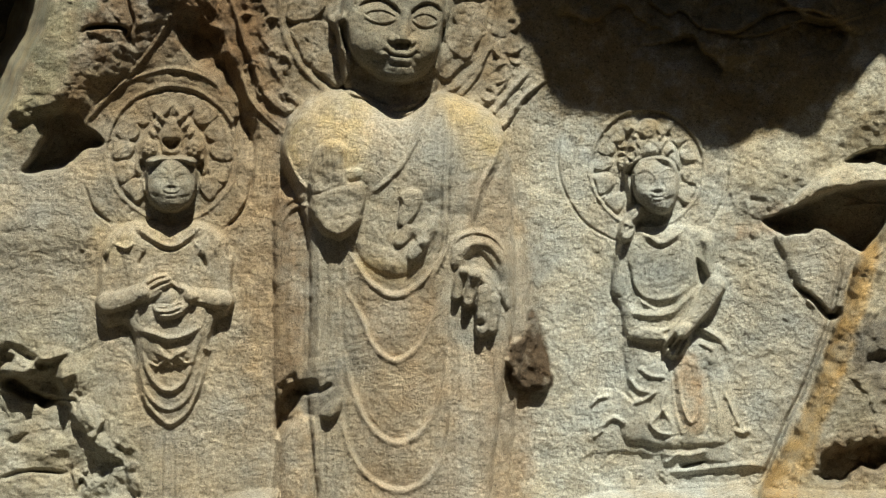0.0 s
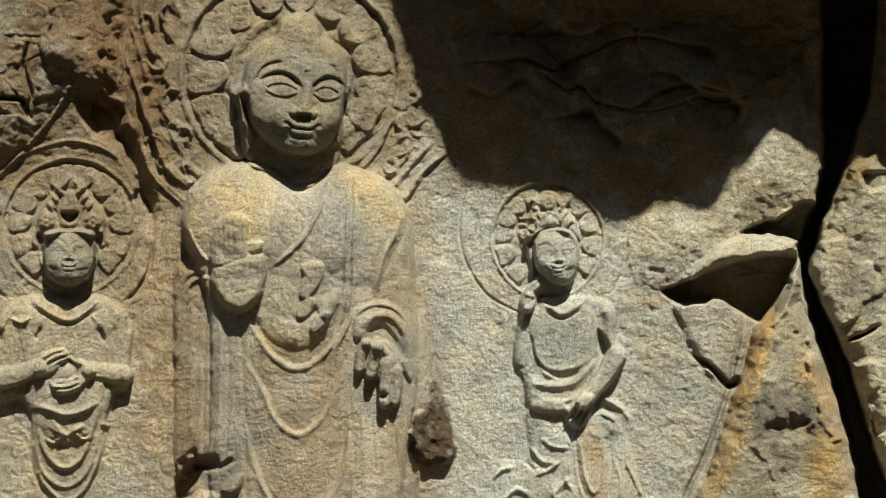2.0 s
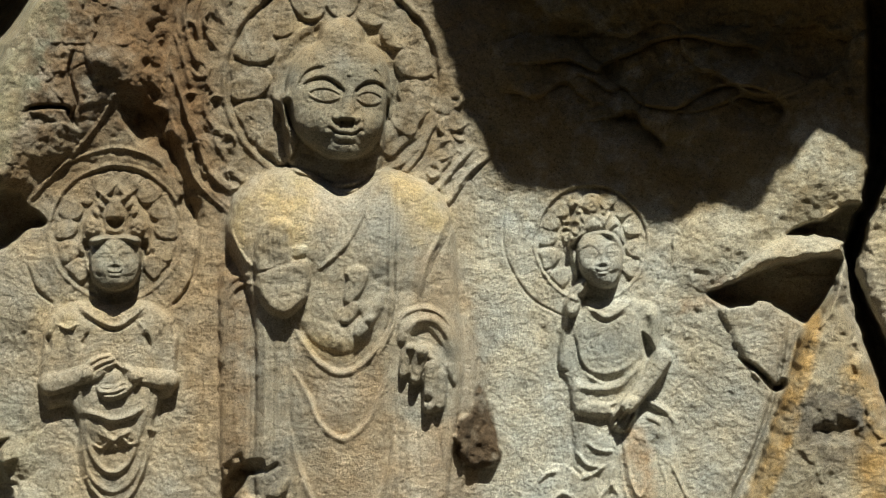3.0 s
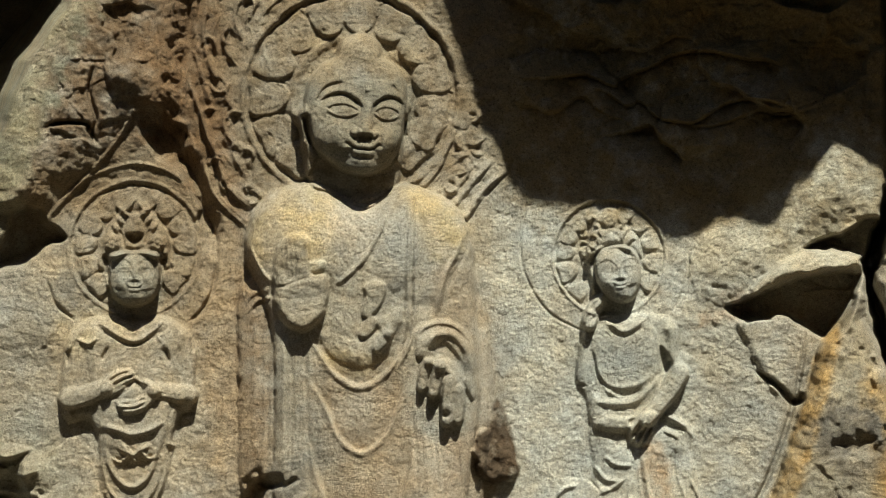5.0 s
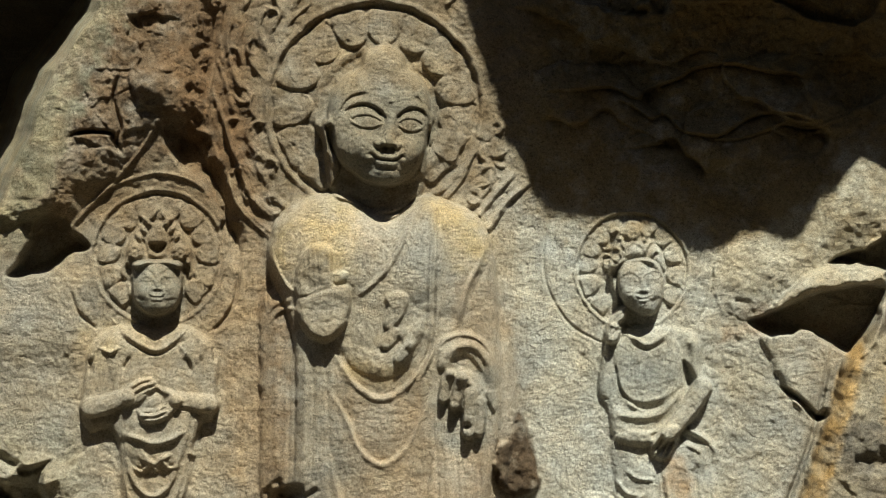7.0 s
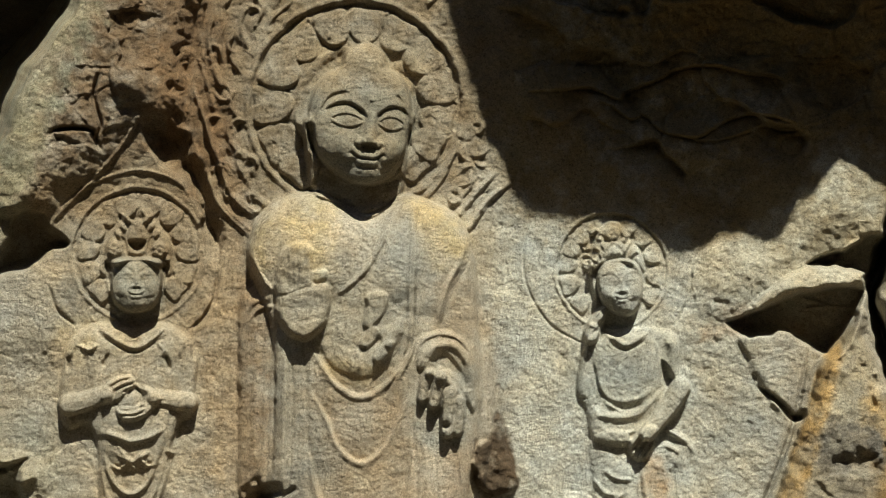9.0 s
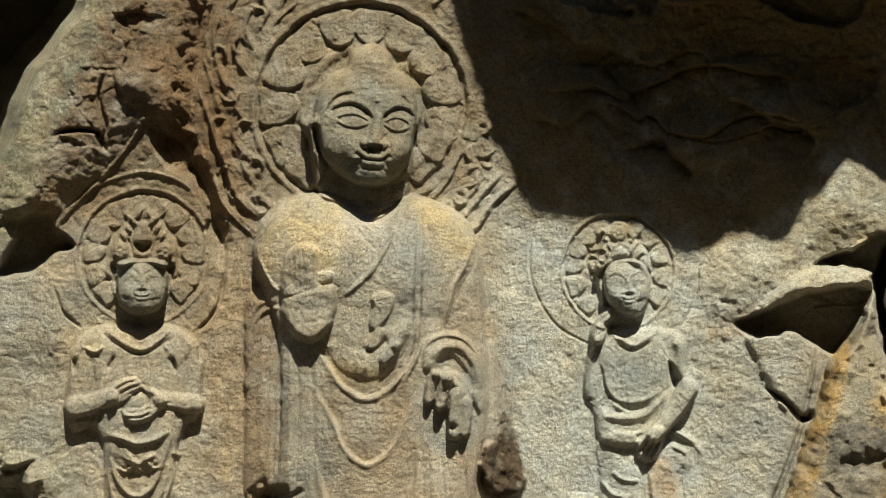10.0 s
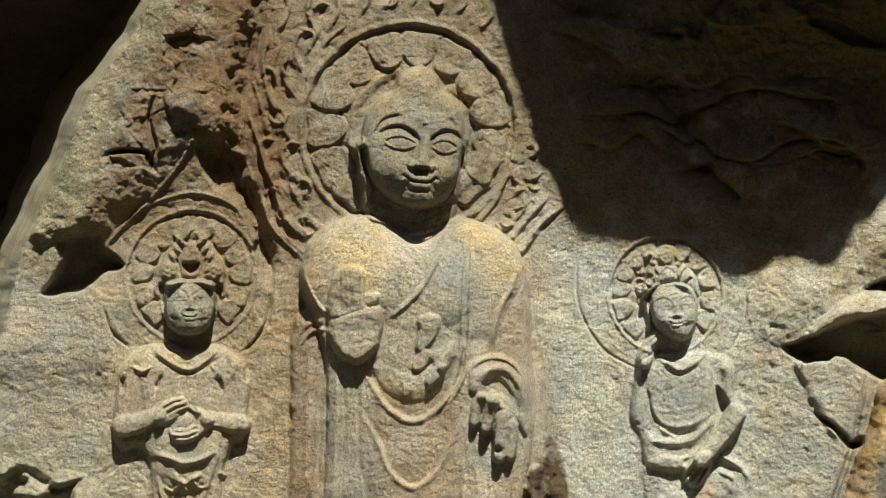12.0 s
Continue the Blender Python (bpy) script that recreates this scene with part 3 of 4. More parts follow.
    w, sd = depth_in(hand, 2)
    broken = np.clip((338 - GY[w]) / 14, 0, 1)
    H[w] += np.where(sd > 0, np.clip(sd / 12, 0, 1) * (np.clip((GY[w] - 330) / 80, 0, 1) * 10 + (0.8 + 1.2 * broken) * fuzz(GX[w], GY[w], 12, 178, 2) - 4 * broken), 0)
    for pts in ([(567, 264), (569, 296), (570, 326)], [(585, 258), (587, 290), (588, 322)], [(601, 262), (602, 292), (603, 318)]):
        stroke(pts, 4, -2)
    stroke([(548, 347), (572, 341), (594, 332), (616, 327)], 3, -4)
    slab([(612, 306), (620, 296), (632, 295), (641, 304), (638, 318), (624, 324), (614, 318)], 7, 10, who=BUDDHA, wobble=3, seed=8)
    stroke([(506, 268), (516, 296), (530, 320), (546, 336)], 6, 7)
    stroke([(500, 388), (520, 368), (546, 362)], 7, 7)
    # the curled fingers before the chest
    slab([(706, 346), (718, 336), (732, 334), (745, 340), (748, 353), (743, 370), (730, 390), (713, 402), (703, 396), (705, 378), (710, 360)], 10, 7, who=BUDDHA)
    slab([(697, 428), (704, 410), (717, 398), (729, 400), (731, 414), (723, 428), (711, 437), (700, 436)], 10, 6, who=BUDDHA)
    slab([(721, 452), (730, 434), (746, 424), (758, 424), (756, 440), (738, 460), (725, 463)], 10, 6, who=BUDDHA)
    slab([(726, 402), (752, 394), (772, 384), (775, 404), (765, 426), (752, 440), (738, 428)], 7, 18)
    # the lowered hand under its sleeve
    slab([(800, 432), (814, 416), (840, 408), (868, 413), (890, 432), (903, 462), (906, 505), (901, 548), (884, 530), (850, 500), (815, 478), (798, 470)], 13, 20, who=BUDDHA)
    stroke([(804, 428), (816, 417), (840, 410), (866, 415), (886, 432), (899, 456)], 7, 9)
    slab([(818, 456), (836, 442), (856, 444), (872, 462), (888, 486), (890, 510), (880, 512), (862, 486), (840, 476), (818, 482)], -7, 9, round_=False)
    stroke([(812, 452), (832, 434), (858, 431), (880, 446), (893, 472), (896, 500)], 12, 8)
    slab([(806, 484), (824, 474), (850, 482), (872, 506), (884, 530), (880, 560), (856, 562), (830, 536), (806, 520)], 14, 14, who=BUDDHA)
    for pts, wide, up in (([(820, 482), (812, 502), (808, 524)], 9.5, 9), ([(840, 490), (835, 510), (829, 534)], 11, 12), ([(858, 516), (854, 550), (852, 584)], 12, 11), ([(874, 530), (874, 556), (871, 582)], 10, 10)):
        limb(pts, wide, up, (1.0, 0.9), BUDDHA, 4)
    dome(820, 480, 9, 8, 6)
    dome(840, 488, 10, 9, 6)
    dome(850, 573, 6, 8, -11)
    # neck and head
    slab([(594, 24), (597, 70), (603, 120), (616, 164), (660, 180), (712, 206), (752, 182), (771, 164), (778, 120), (783, 60), (780, 10)], 30, 16, who=BUDDHA)
    head = [(602, 24), (606, 60), (618, 92), (640, 118), (668, 138), (700, 147), (730, 144), (758, 126), (776, 92), (784, 50), (788, 14), (784, -22), (768, -52), (746, -66), (738, -92), (708, -110), (672, -96), (660, -66), (632, -52), (612, -22)]
    w, sd = depth_in(head, 4, True)
    level = np.median(H[window(560, 0, 600, 80)])
    x, y = GX[w] - 706, GY[w] - 14
    q = np.where(x < 0, x / 106, x / 84) ** 2 + np.where(y < 0, y / 135, y / 137) ** 2
    lean = np.clip(sd / 20, 0, 1)
    top = level + 16 + 18 * np.sqrt(1 - (1 - lean) ** 2) + 46 * np.clip(1.05 - q, 0, 1) ** 0.42 + 0.15 * np.clip(GY[w], -110, 150) - 0.10 * np.clip(-x, 0, 120)
    H[w] = np.where(sd > 0, np.maximum(top * np.clip(sd / 2.5, 0, 1), H[w]), H[w])
    ID[w][sd > 0] = BUDDHA
    dome(706, -84, 46, 34, 9, 0, 1.2)
    step([(622, 18), (634, -6), (650, -19), (676, -24)], -8, 24, 1)
    step([(764, -18), (774, -2), (779, 20)], -8, 20, 1)
    stroke([(676, -24), (712, -27), (750, -26)], 4, -1.6)
    dome(717, -7, 5, 4, 4)
    stroke([(604, 24), (600, 40), (601, 66), (606, 96)], 9, 24, (1.0, 0.7), who=BUDDHA)
    dome(603, 28, 9, 12, 10)
    stroke([(612, 40), (612, 66), (618, 92)], 6, -14)
    stroke([(787, 28), (789, 50), (785, 84)], 5, 16, (0.9, 0.7), who=BUDDHA)
    # the broken lump beside the robe
    slab([(928, 598), (934, 566), (946, 554), (953, 588), (966, 625), (979, 668), (964, 688), (930, 692), (906, 668), (898, 632), (906, 608)], 25, 9, who=NUB, wobble=4, seed=8)
    w = window(895, 575, 985, 700)
    H[w] += (ID[w] == NUB) * (3 * fuzz(GX[w], GY[w], 15, 71, 2, 0.6))


def standing_bodhisattva():
    halo("halo_left", 305, 272, 121, 123, 0.035, [(a, z) for a, z in ((-76, 1.0), (-51, 1.0), (-26, 1.0), (-4, 1.0), (19, 1.0), (41, 0.95), (-104, 1.0), (-128, 1.05), (-152, 1.0), (-174, 0.95), (160, 0.95), (136, 0.95))], 200,
         inner=0.52, sink=4.5, bulge=8.5, middle=0.735)
    for pts, wd, ht in (([(150, 218), (185, 175), (230, 142), (300, 122), (360, 135), (395, 160)], 5, 4.5), ([(150, 330), (165, 370), (200, 400)], 4, -9), ([(448, 300), (440, 350), (420, 385), (400, 404)], 5, -14),
                        ([(398, 160), (430, 210), (448, 260), (446, 310)], 5, -6)):
        stroke(pts, wd, ht)
    for pts in ([(148, 222), (190, 175), (235, 125), (275, 75), (303, 25)], [(303, 25), (318, 72), (345, 110), (385, 138)]):
        stroke(pts, 5, 5.5)
    # body
    slab([(268, 392), (222, 396), (188, 425), (178, 470), (172, 540), (188, 578), (218, 572), (238, 600), (244, 660), (262, 726), (300, 762), (334, 732), (356, 680), (368, 610), (384, 566), (402, 556), (410, 500), (412, 450), (396, 418), (350, 392), (306, 400)],
         24, 14, who=STANDING)
    slab([(262, 292), (258, 340), (264, 380), (302, 402), (340, 380), (348, 340), (345, 292)], -6, 10, mode="level")
    slab([(240, 400), (215, 430), (222, 480), (254, 620), (300, 650), (352, 620), (372, 480), (372, 430), (350, 400), (302, 408)], 14, 40)
    w = window(225, 560, 390, 790)
    H[w] = np.where(ID[w] == STANDING, H[w] * (1 - 0.72 * np.clip((GY[w] - 590) / 150, 0, 1)), H[w])
    slab([(240, 530), (236, 640), (256, 720), (300, 766), (338, 735), (360, 680), (376, 600), (372, 530), (300, 540)], 5, 34, who=STANDING)
    slab([(262, 735), (250, 800), (248, 1010), (345, 1010), (345, 800), (335, 735), (300, 760)], 6, 24, who=STANDING)
    for pts, wd, ht in (([(240, 398), (262, 418), (303, 436), (338, 416), (358, 396)], 6, 8), ([(230, 404), (262, 428), (303, 444), (345, 424), (372, 405)], 4, -5), ([(200, 430), (222, 440), (236, 430)], 5, 9),
                        ([(186, 452), (188, 475)], 7, -14), ([(256, 448), (246, 470)], 6, -12), ([(356, 450), (364, 475)], 6, -14), ([(404, 430), (406, 458)], 6, -14), ([(340, 425), (352, 440), (350, 452)], 4, 6),
                        ([(210, 420), (190, 460)], 5, -4), ([(390, 420), (380, 450)], 6, 5)):
        stroke(pts, wd, ht)
    # forearms, and hands one over the other round a small jewel
    stroke([(190, 470), (182, 510), (184, 536)], 17, 6, (0.9, 1.1), who=STANDING)
    stroke([(402, 470), (406, 510), (402, 536)], 14, 4, who=STANDING)
    limb([(188, 536), (216, 531), (250, 518)], 18, 7, (1.0, 0.8), STANDING, -4)
    limb([(398, 532), (368, 528), (338, 523)], 16, 5, (1.0, 0.85), STANDING, -4)
    slab([(244, 520), (256, 498), (284, 486), (302, 490), (300, 506), (284, 520), (268, 532), (250, 534)], 14, 9, who=STANDING)
    dome(292, 528, 22, 16, 12, -10, 0.6)
    slab([(318, 504), (338, 512), (350, 526), (336, 544), (318, 560), (290, 566), (274, 556), (272, 542), (300, 544), (316, 530)], 15, 9, who=STANDING)
    for pts in ([(256, 502), (276, 490), (298, 486)], [(262, 510), (282, 499), (302, 494)], [(270, 518), (286, 508), (303, 502)]):
        stroke(pts, 4.6, 7, (1, 0.8))
    for pts in ([(258, 507), (279, 495), (298, 491)], [(266, 515), (284, 504), (300, 499)]):
        stroke(pts, 2.4, -6)
    for pts in ([(302, 499), (314, 508), (330, 513)], [(272, 541), (298, 543), (322, 532)], [(274, 551), (300, 551), (322, 543)], [(282, 559), (304, 558), (322, 551)]):
        stroke(pts, 4.6, 8)
    for pts in ([(276, 546), (300, 547), (320, 538)], [(280, 555), (302, 555), (320, 547)], [(304, 505), (314, 514)]):
        stroke(pts, 2.6, -9)
    # knotted sash and hanging skirt folds
    for pts, wd, ht in (([(246, 584), (280, 594), (300, 600), (332, 592), (356, 576)], 8, 11), ([(250, 606), (258, 650), (276, 680), (300, 692), (325, 676), (340, 640), (350, 600)], 7, 10), ([(246, 640), (256, 690), (280, 718), (304, 724), (332, 704), (350, 660)], 6, 7),
                        ([(240, 640), (254, 705), (284, 742), (304, 750), (334, 726), (358, 670), (368, 610)], 6, 8), ([(262, 640), (278, 648), (290, 636), (274, 622)], 5, 9), ([(342, 640), (328, 642), (316, 630), (330, 618)], 5, 9),
                        ([(280, 616), (300, 636), (318, 620)], 6, 10), ([(300, 640), (306, 650)], 5, 8), ([(288, 770), (286, 860), (284, 1000)], 4, -7), ([(306, 776), (308, 870), (306, 1000)], 4, -5), ([(360, 615), (374, 622)], 6, 10),
                        ([(270, 640), (284, 648)], 3, -8), ([(322, 640), (335, 638)], 3, -8)):
        stroke(pts, wd, ht)
    # head
    slab([(262, 290), (258, 330), (264, 370), (282, 400), (322, 400), (340, 372), (348, 330), (344, 290)], 2, 20, who=STANDING)
    outline = [(260, 296), (259, 330), (264, 352), (279, 369), (302, 376), (326, 369), (341, 352), (347, 328), (346, 296), (338, 280), (268, 280)]
    w, sd = depth_in(outline, 3)
    s = np.clip(sd / 30, 0, 1)
    H[w] = np.where(sd > 0, np.maximum(H[w], 42 + 26 * np.sqrt(1 - (1 - s) ** 2) + 0.10 * (GY[w] - 320)), H[w])
    ID[w][sd > 0] = STANDING
    # tall crown
    w, sd = slab([(246, 278), (250, 250), (258, 230), (274, 208), (288, 190), (302, 178), (318, 188), (334, 206), (352, 232), (364, 258), (362, 282), (345, 292), (302, 280), (264, 292)], 21, 15, who=STANDING)
    stroke([(256, 292), (276, 283), (303, 279), (330, 283), (352, 294)], 7, 6)
    slab([(286, 240), (292, 214), (302, 208), (313, 214), (320, 240), (317, 256), (310, 270), (296, 270), (290, 256)], 9, 8)
    slab([(289, 247), (317, 247), (313, 262), (303, 267), (294, 262)], -24, 5)
    stroke([(291, 268), (303, 273), (315, 268)], 4, 6)
    for m in (-1, 1):
        dome(303 + m * 40, 263, 16, 17, 9, 0, 0.6)
        for j in range(6):
            a0 = j * 1.047 + 0.4
            dome(303 + m * 40 + 9.5 * math.cos(a0), 263 + 9.5 * math.sin(a0), 4.6, 4.6, 6)
        dome(303 + m * 40, 263, 4, 4, 5)
        for j, (a, b) in enumerate(((16, 210), (26, 222), (34, 236), (24, 206))):
            turn = m * (52 - 6 * j)
            dome(303 + m * a, b, 5, 11, 9, turn, 0.7)
            stroke([(303 + m * (a + 6), b - 6), (303 + m * (a + 4), b + 8)], 2.2, -7)
        stroke([(303 + m * 16, 276), (303 + m * 22, 250), (303 + m * 30, 238)], 3, -8)
        stroke([(303 + m * 14, 262), (303 + m * 20, 276)], 4, 5)
        stroke([(303 + m * 54, 276), (303 + m * 60, 292), (303 + m * 56, 312)], 7, 12)
        stroke([(303 + m * 46, 296), (303 + m * 50, 318), (303 + m * 46, 344)], 5, 9)
    for px, py in ((302, 186), (295, 198), (310, 198), (288, 208), (317, 208)):
        dome(px, py, 7, 8, 5)


def seated_bodhisattva():
    halo("halo_right", 1145, 298, 104, 108, 0.034, [(-133, 0.85), (-153, 0.85), (-172, 0.9), (162, 1.0), (134, 0.9), (-112, 0.85), (-68, 0.85), (-45, 0.9), (-20, 0.95), (7, 0.95), (31, 0.95)], 240, inner=0.5, sink=5.5, bulge=9, middle=0.765)
    stroke([(1000, 200), (988, 260), (990, 310), (1004, 350), (1035, 395), (1075, 420), (1095, 428)], 3.5, -7)
    stroke([(1288, 290), (1286, 330), (1275, 365), (1254, 400)], 4, -10)
    slab([(1110, 590), (1220, 590), (1285, 650), (1300, 770), (1240, 790), (1150, 790), (1100, 770), (1110, 680)], 20, 60, who=SEATED)
    # body
    slab([(1098, 425), (1130, 400), (1170, 402), (1218, 398), (1252, 410), (1266, 440), (1262, 490), (1276, 512), (1262, 545), (1232, 580), (1214, 600), (1180, 610), (1140, 608), (1108, 594),
          (1096, 540), (1082, 520), (1086, 470)], 16, 20, who=SEATED)
    slab([(1112, 430), (1150, 412), (1205, 412), (1232, 440), (1228, 490), (1205, 530), (1150, 545), (1125, 520), (1112, 470)], 9, 34)
    for pts, wd, ht in (([(1125, 408), (1150, 420), (1170, 430), (1195, 418), (1218, 400)], 7, 8), ([(1140, 428), (1170, 440), (1205, 424)], 3, -6), ([(1118, 478), (1128, 515), (1160, 530), (1200, 522), (1222, 500)], 7, 5),
                        ([(1112, 465), (1120, 505), (1136, 528)], 4, -9), ([(1082, 480), (1080, 520), (1100, 526)], 4, -10), ([(1120, 470), (1110, 520)], 4, -4)):
        stroke(pts, wd, ht)
    # hanging shoulder, sleeve and forearm
    stroke([(1245, 412), (1256, 440), (1256, 470), (1268, 505)], 17, 14, (1, 0.8), who=SEATED)
    slab([(1232, 458), (1246, 470), (1258, 496), (1244, 508), (1234, 492)], -26, 9)
    # thigh laid across, knee and hanging leg
    slab([(1108, 538), (1150, 550), (1200, 545), (1224, 515), (1240, 540), (1215, 585), (1180, 602), (1140, 606), (1108, 590)], 10, 26, who=SEATED)
    stroke([(1112, 552), (1150, 558), (1190, 552), (1222, 518)], 10, 8)
    stroke([(1118, 574), (1160, 588), (1200, 575)], 6, 4)
    slab([(1240, 575), (1290, 605), (1288, 645), (1240, 655), (1215, 640)], 6, 20, who=SEATED)
    dome(1262, 622, 28, 22, 7, 20, 0.8)
    stroke([(1235, 578), (1270, 598), (1292, 622)], 6, 8)
    slab([(1195, 640), (1240, 645), (1248, 700), (1244, 765), (1205, 770), (1190, 700)], 7, 24)
    step([(1128, 524), (1150, 540), (1168, 545), (1196, 540), (1220, 520), (1236, 500)], 12, 26, 1)
    stroke([(1266, 506), (1246, 538), (1224, 566), (1206, 586)], 17, 15, (1.05, 0.8), lift=(36, 46), who=SEATED)
    slab([(1180, 592), (1198, 574), (1222, 574), (1226, 592), (1214, 614), (1198, 634), (1180, 630), (1172, 612)], 14, 10, who=SEATED)
    for pts in ([(1196, 584), (1184, 600), (1174, 616)], [(1204, 590), (1190, 608), (1179, 626)], [(1212, 594), (1198, 614), (1187, 634)], [(1219, 598), (1208, 618), (1198, 634)]):
        stroke(pts, 5, 8, (1, 0.8))
    for pts in ([(1198, 592), (1182, 618)], [(1207, 596), (1190, 624)], [(1215, 600), (1198, 630)]):
        stroke(pts, 3, -12)
    slab([(1174, 588), (1188, 584), (1184, 596), (1176, 597)], -10, 4)
    for pts in ([(1222, 602), (1210, 622), (1204, 634)], [(1236, 606), (1250, 612), (1266, 622)], [(1240, 578), (1262, 590), (1284, 604)]):
        stroke(pts, 7, 9)
    for pts, wd, ht in (([(1200, 660), (1206, 710), (1222, 748), (1240, 720), (1244, 660)], 5, 7), ([(1192, 650), (1196, 710), (1212, 765)], 4, -5), ([(1252, 655), (1256, 710), (1248, 765)], 4, -5), ([(1110, 665), (1130, 690), (1155, 695)], 6, 9),
                        ([(1120, 715), (1145, 705), (1165, 690)], 6, 9), ([(1130, 650), (1150, 665), (1180, 668)], 6, 8), ([(1150, 750), (1165, 735), (1180, 720)], 6, 8), ([(1148, 748), (1165, 765), (1190, 770)], 5, 8),
                        ([(1044, 720), (1060, 705), (1078, 702)], 5, 9), ([(1060, 760), (1085, 740), (1110, 752)], 7, 10), ([(1048, 775), (1070, 760)], 5, 8), ([(1280, 690), (1296, 725), (1310, 758)], 5, 8),
                        ([(1300, 760), (1315, 766), (1328, 760)], 7, 9), ([(1180, 690), (1172, 720), (1186, 745)], 5, 7), ([(1260, 690), (1272, 730), (1270, 765)], 5, 6), ([(1100, 690), (1118, 708)], 5, -6)):
        stroke(pts, wd, ht)
    slab([(1050, 700), (1100, 690), (1150, 720), (1165, 790), (1120, 800), (1060, 790), (1045, 750)], 5, 40, who=SEATED)
    # footrest and the worn pedestal
    slab([(1180, 778), (1240, 772), (1290, 784), (1300, 815), (1240, 825), (1200, 828), (1172, 815)], 6, 16, who=SEATED)
    stroke([(1204, 808), (1230, 804), (1252, 798)], 8, 12)
    stroke([(1204, 826), (1230, 820), (1252, 814)], 5, -14)
    stroke([(1172, 822), (1190, 812), (1204, 800)], 5, 6)
    stroke([(1180, 836), (1230, 832), (1290, 826), (1345, 822)], 9, 12)
    stroke([(1165, 845), (1180, 862)], 5, -8)
    slab([(1060, 800), (1340, 826), (1345, 850), (1150, 862), (1050, 850)], -6, 14)
    # head, leaning on the raised fingers
    slab([(1112, 300), (1116, 350), (1130, 400), (1200, 402), (1206, 350), (1204, 300)], 2, 18, who=SEATED)
    outline = [(1121, 300), (1122, 335), (1130, 356), (1146, 371), (1166, 378), (1186, 372), (1197, 350), (1201, 318), (1195, 294), (1176, 280), (1142, 280)]
    w, sd = depth_in(outline, 3)
    s = np.clip(sd / 30, 0, 1)
    H[w] = np.where(sd > 0, np.maximum(H[w], 32 + 28 * np.sqrt(1 - (1 - s) ** 2) + 0.10 * (GY[w] - 330)), H[w])
    ID[w][sd > 0] = SEATED
    stroke([(1110, 304), (1116, 334), (1118, 366)], 9, 12)
    slab([(1104, 306), (1106, 282), (1112, 255), (1124, 228), (1142, 210), (1162, 214), (1178, 240), (1196, 262), (1204, 300), (1186, 288), (1150, 278), (1122, 292)], 32, 12, who=SEATED)
    stroke([(1108, 306), (1124, 288), (1148, 278), (1178, 284), (1202, 304)], 7, 12)
    # rosettes and curled leaves of the crown
    for cx, cy, r in ((1146, 232, 15), (1102, 288, 11)):
        dome(cx, cy, r, r, 8, 0, 0.6)
        for j in range(7):
            dome(cx + 0.66 * r * math.cos(j * 0.9), cy + 0.66 * r * math.sin(j * 0.9), 0.34 * r, 0.34 * r, 5)
        dome(cx, cy, 0.3 * r, 0.3 * r, 5)
    slab([(1138, 276), (1139, 262), (1150, 254), (1162, 262), (1164, 276)], 7, 5)
    step([(1137, 268), (1141, 258), (1150, 252), (1160, 258), (1165, 268)], 6, 10, -1)
    dome(1151, 266, 8, 9, 5)
    for pts, wide in (([(1130, 276), (1122, 262), (1112, 258), (1108, 268)], 5), ([(1134, 262), (1126, 244), (1116, 240)], 5), ([(1128, 236), (1118, 226), (1110, 234)], 5), ([(1168, 272), (1172, 256), (1182, 246), (1190, 252)], 5),
                      ([(1178, 280), (1184, 266), (1194, 266), (1196, 278)], 5), ([(1166, 250), (1172, 238), (1182, 236)], 4), ([(1120, 284), (1110, 278), (1100, 270), (1092, 276)], 5), ([(1108, 256), (1098, 262), (1092, 254)], 4),
                      ([(1128, 222), (1140, 212), (1154, 214)], 4)):
        stroke(pts, wide, 10, (1, 0.8))
        stroke([(px + 4, py + 5) for px, py in pts], wide * 0.6, -6)
    slab([(1094, 408), (1102, 388), (1118, 370), (1136, 362), (1136, 378), (1126, 400), (1118, 424), (1104, 430), (1095, 422)], 42, 11, who=SEATED)
    for pts in ([(1112, 382), (1124, 370), (1136, 362)], [(1120, 390), (1130, 378), (1138, 370)], [(1104, 392), (1116, 376), (1128, 364)]):
        stroke(pts, 5, 6)
    stroke([(1112, 424), (1118, 404), (1128, 388)], 3, -8)
    stroke([(1100, 430), (1096, 470), (1090, 520)], 14, 8, (0.9, 0.8))


def great_halo():
    petals = [(-83, 0.98), (-106, 0.98), (-131, 1.02), (-155, 1.05), (-180, 1.08), (153, 1.08), (130, 1.0), (-60, 0.98), (-36, 1.0), (-13, 1.0), (9, 0.95), (28, 0.9), (45, 0.9)]
    halo("halo_great", 688, 3, 200, 197, 0.036, petals, 160, inner=0.57, sink=6.5, bulge=9.5, middle=0.745)
    w = window(540, -140, 860, 160)
    r = np.hypot(GX[w] - 702, GY[w] - 12)
    H[w] += 7 * np.clip(1 - ((r - 122) / 16) ** 2, 0, 1)
    # tongues of flame outside the rim
    w = window(380, -420, 980, 260)
    x, y = GX[w] - 692, GY[w] - 2
    r, a = np.hypot(x, y), np.arctan2(y, x)
    band = np.clip((r - 212) / 14, 0, 1) * np.clip((300 + 14 * fuzz(GX[w], GY[w], 60, 99) - r) / 24, 0, 1) * (ID[w] != BUDDHA)
    lean = np.where(x < 0, 1.0, -1.0)
    wave = np.abs(np.sin(a * 19 + lean * (0.020 * r + 0.9 * np.sin(r / 15.0)) + 0.8 * fuzz(GX[w], GY[w], 50, 100)))
    H[w] += band * 3.5 * (wave ** 0.8 - 0.5)
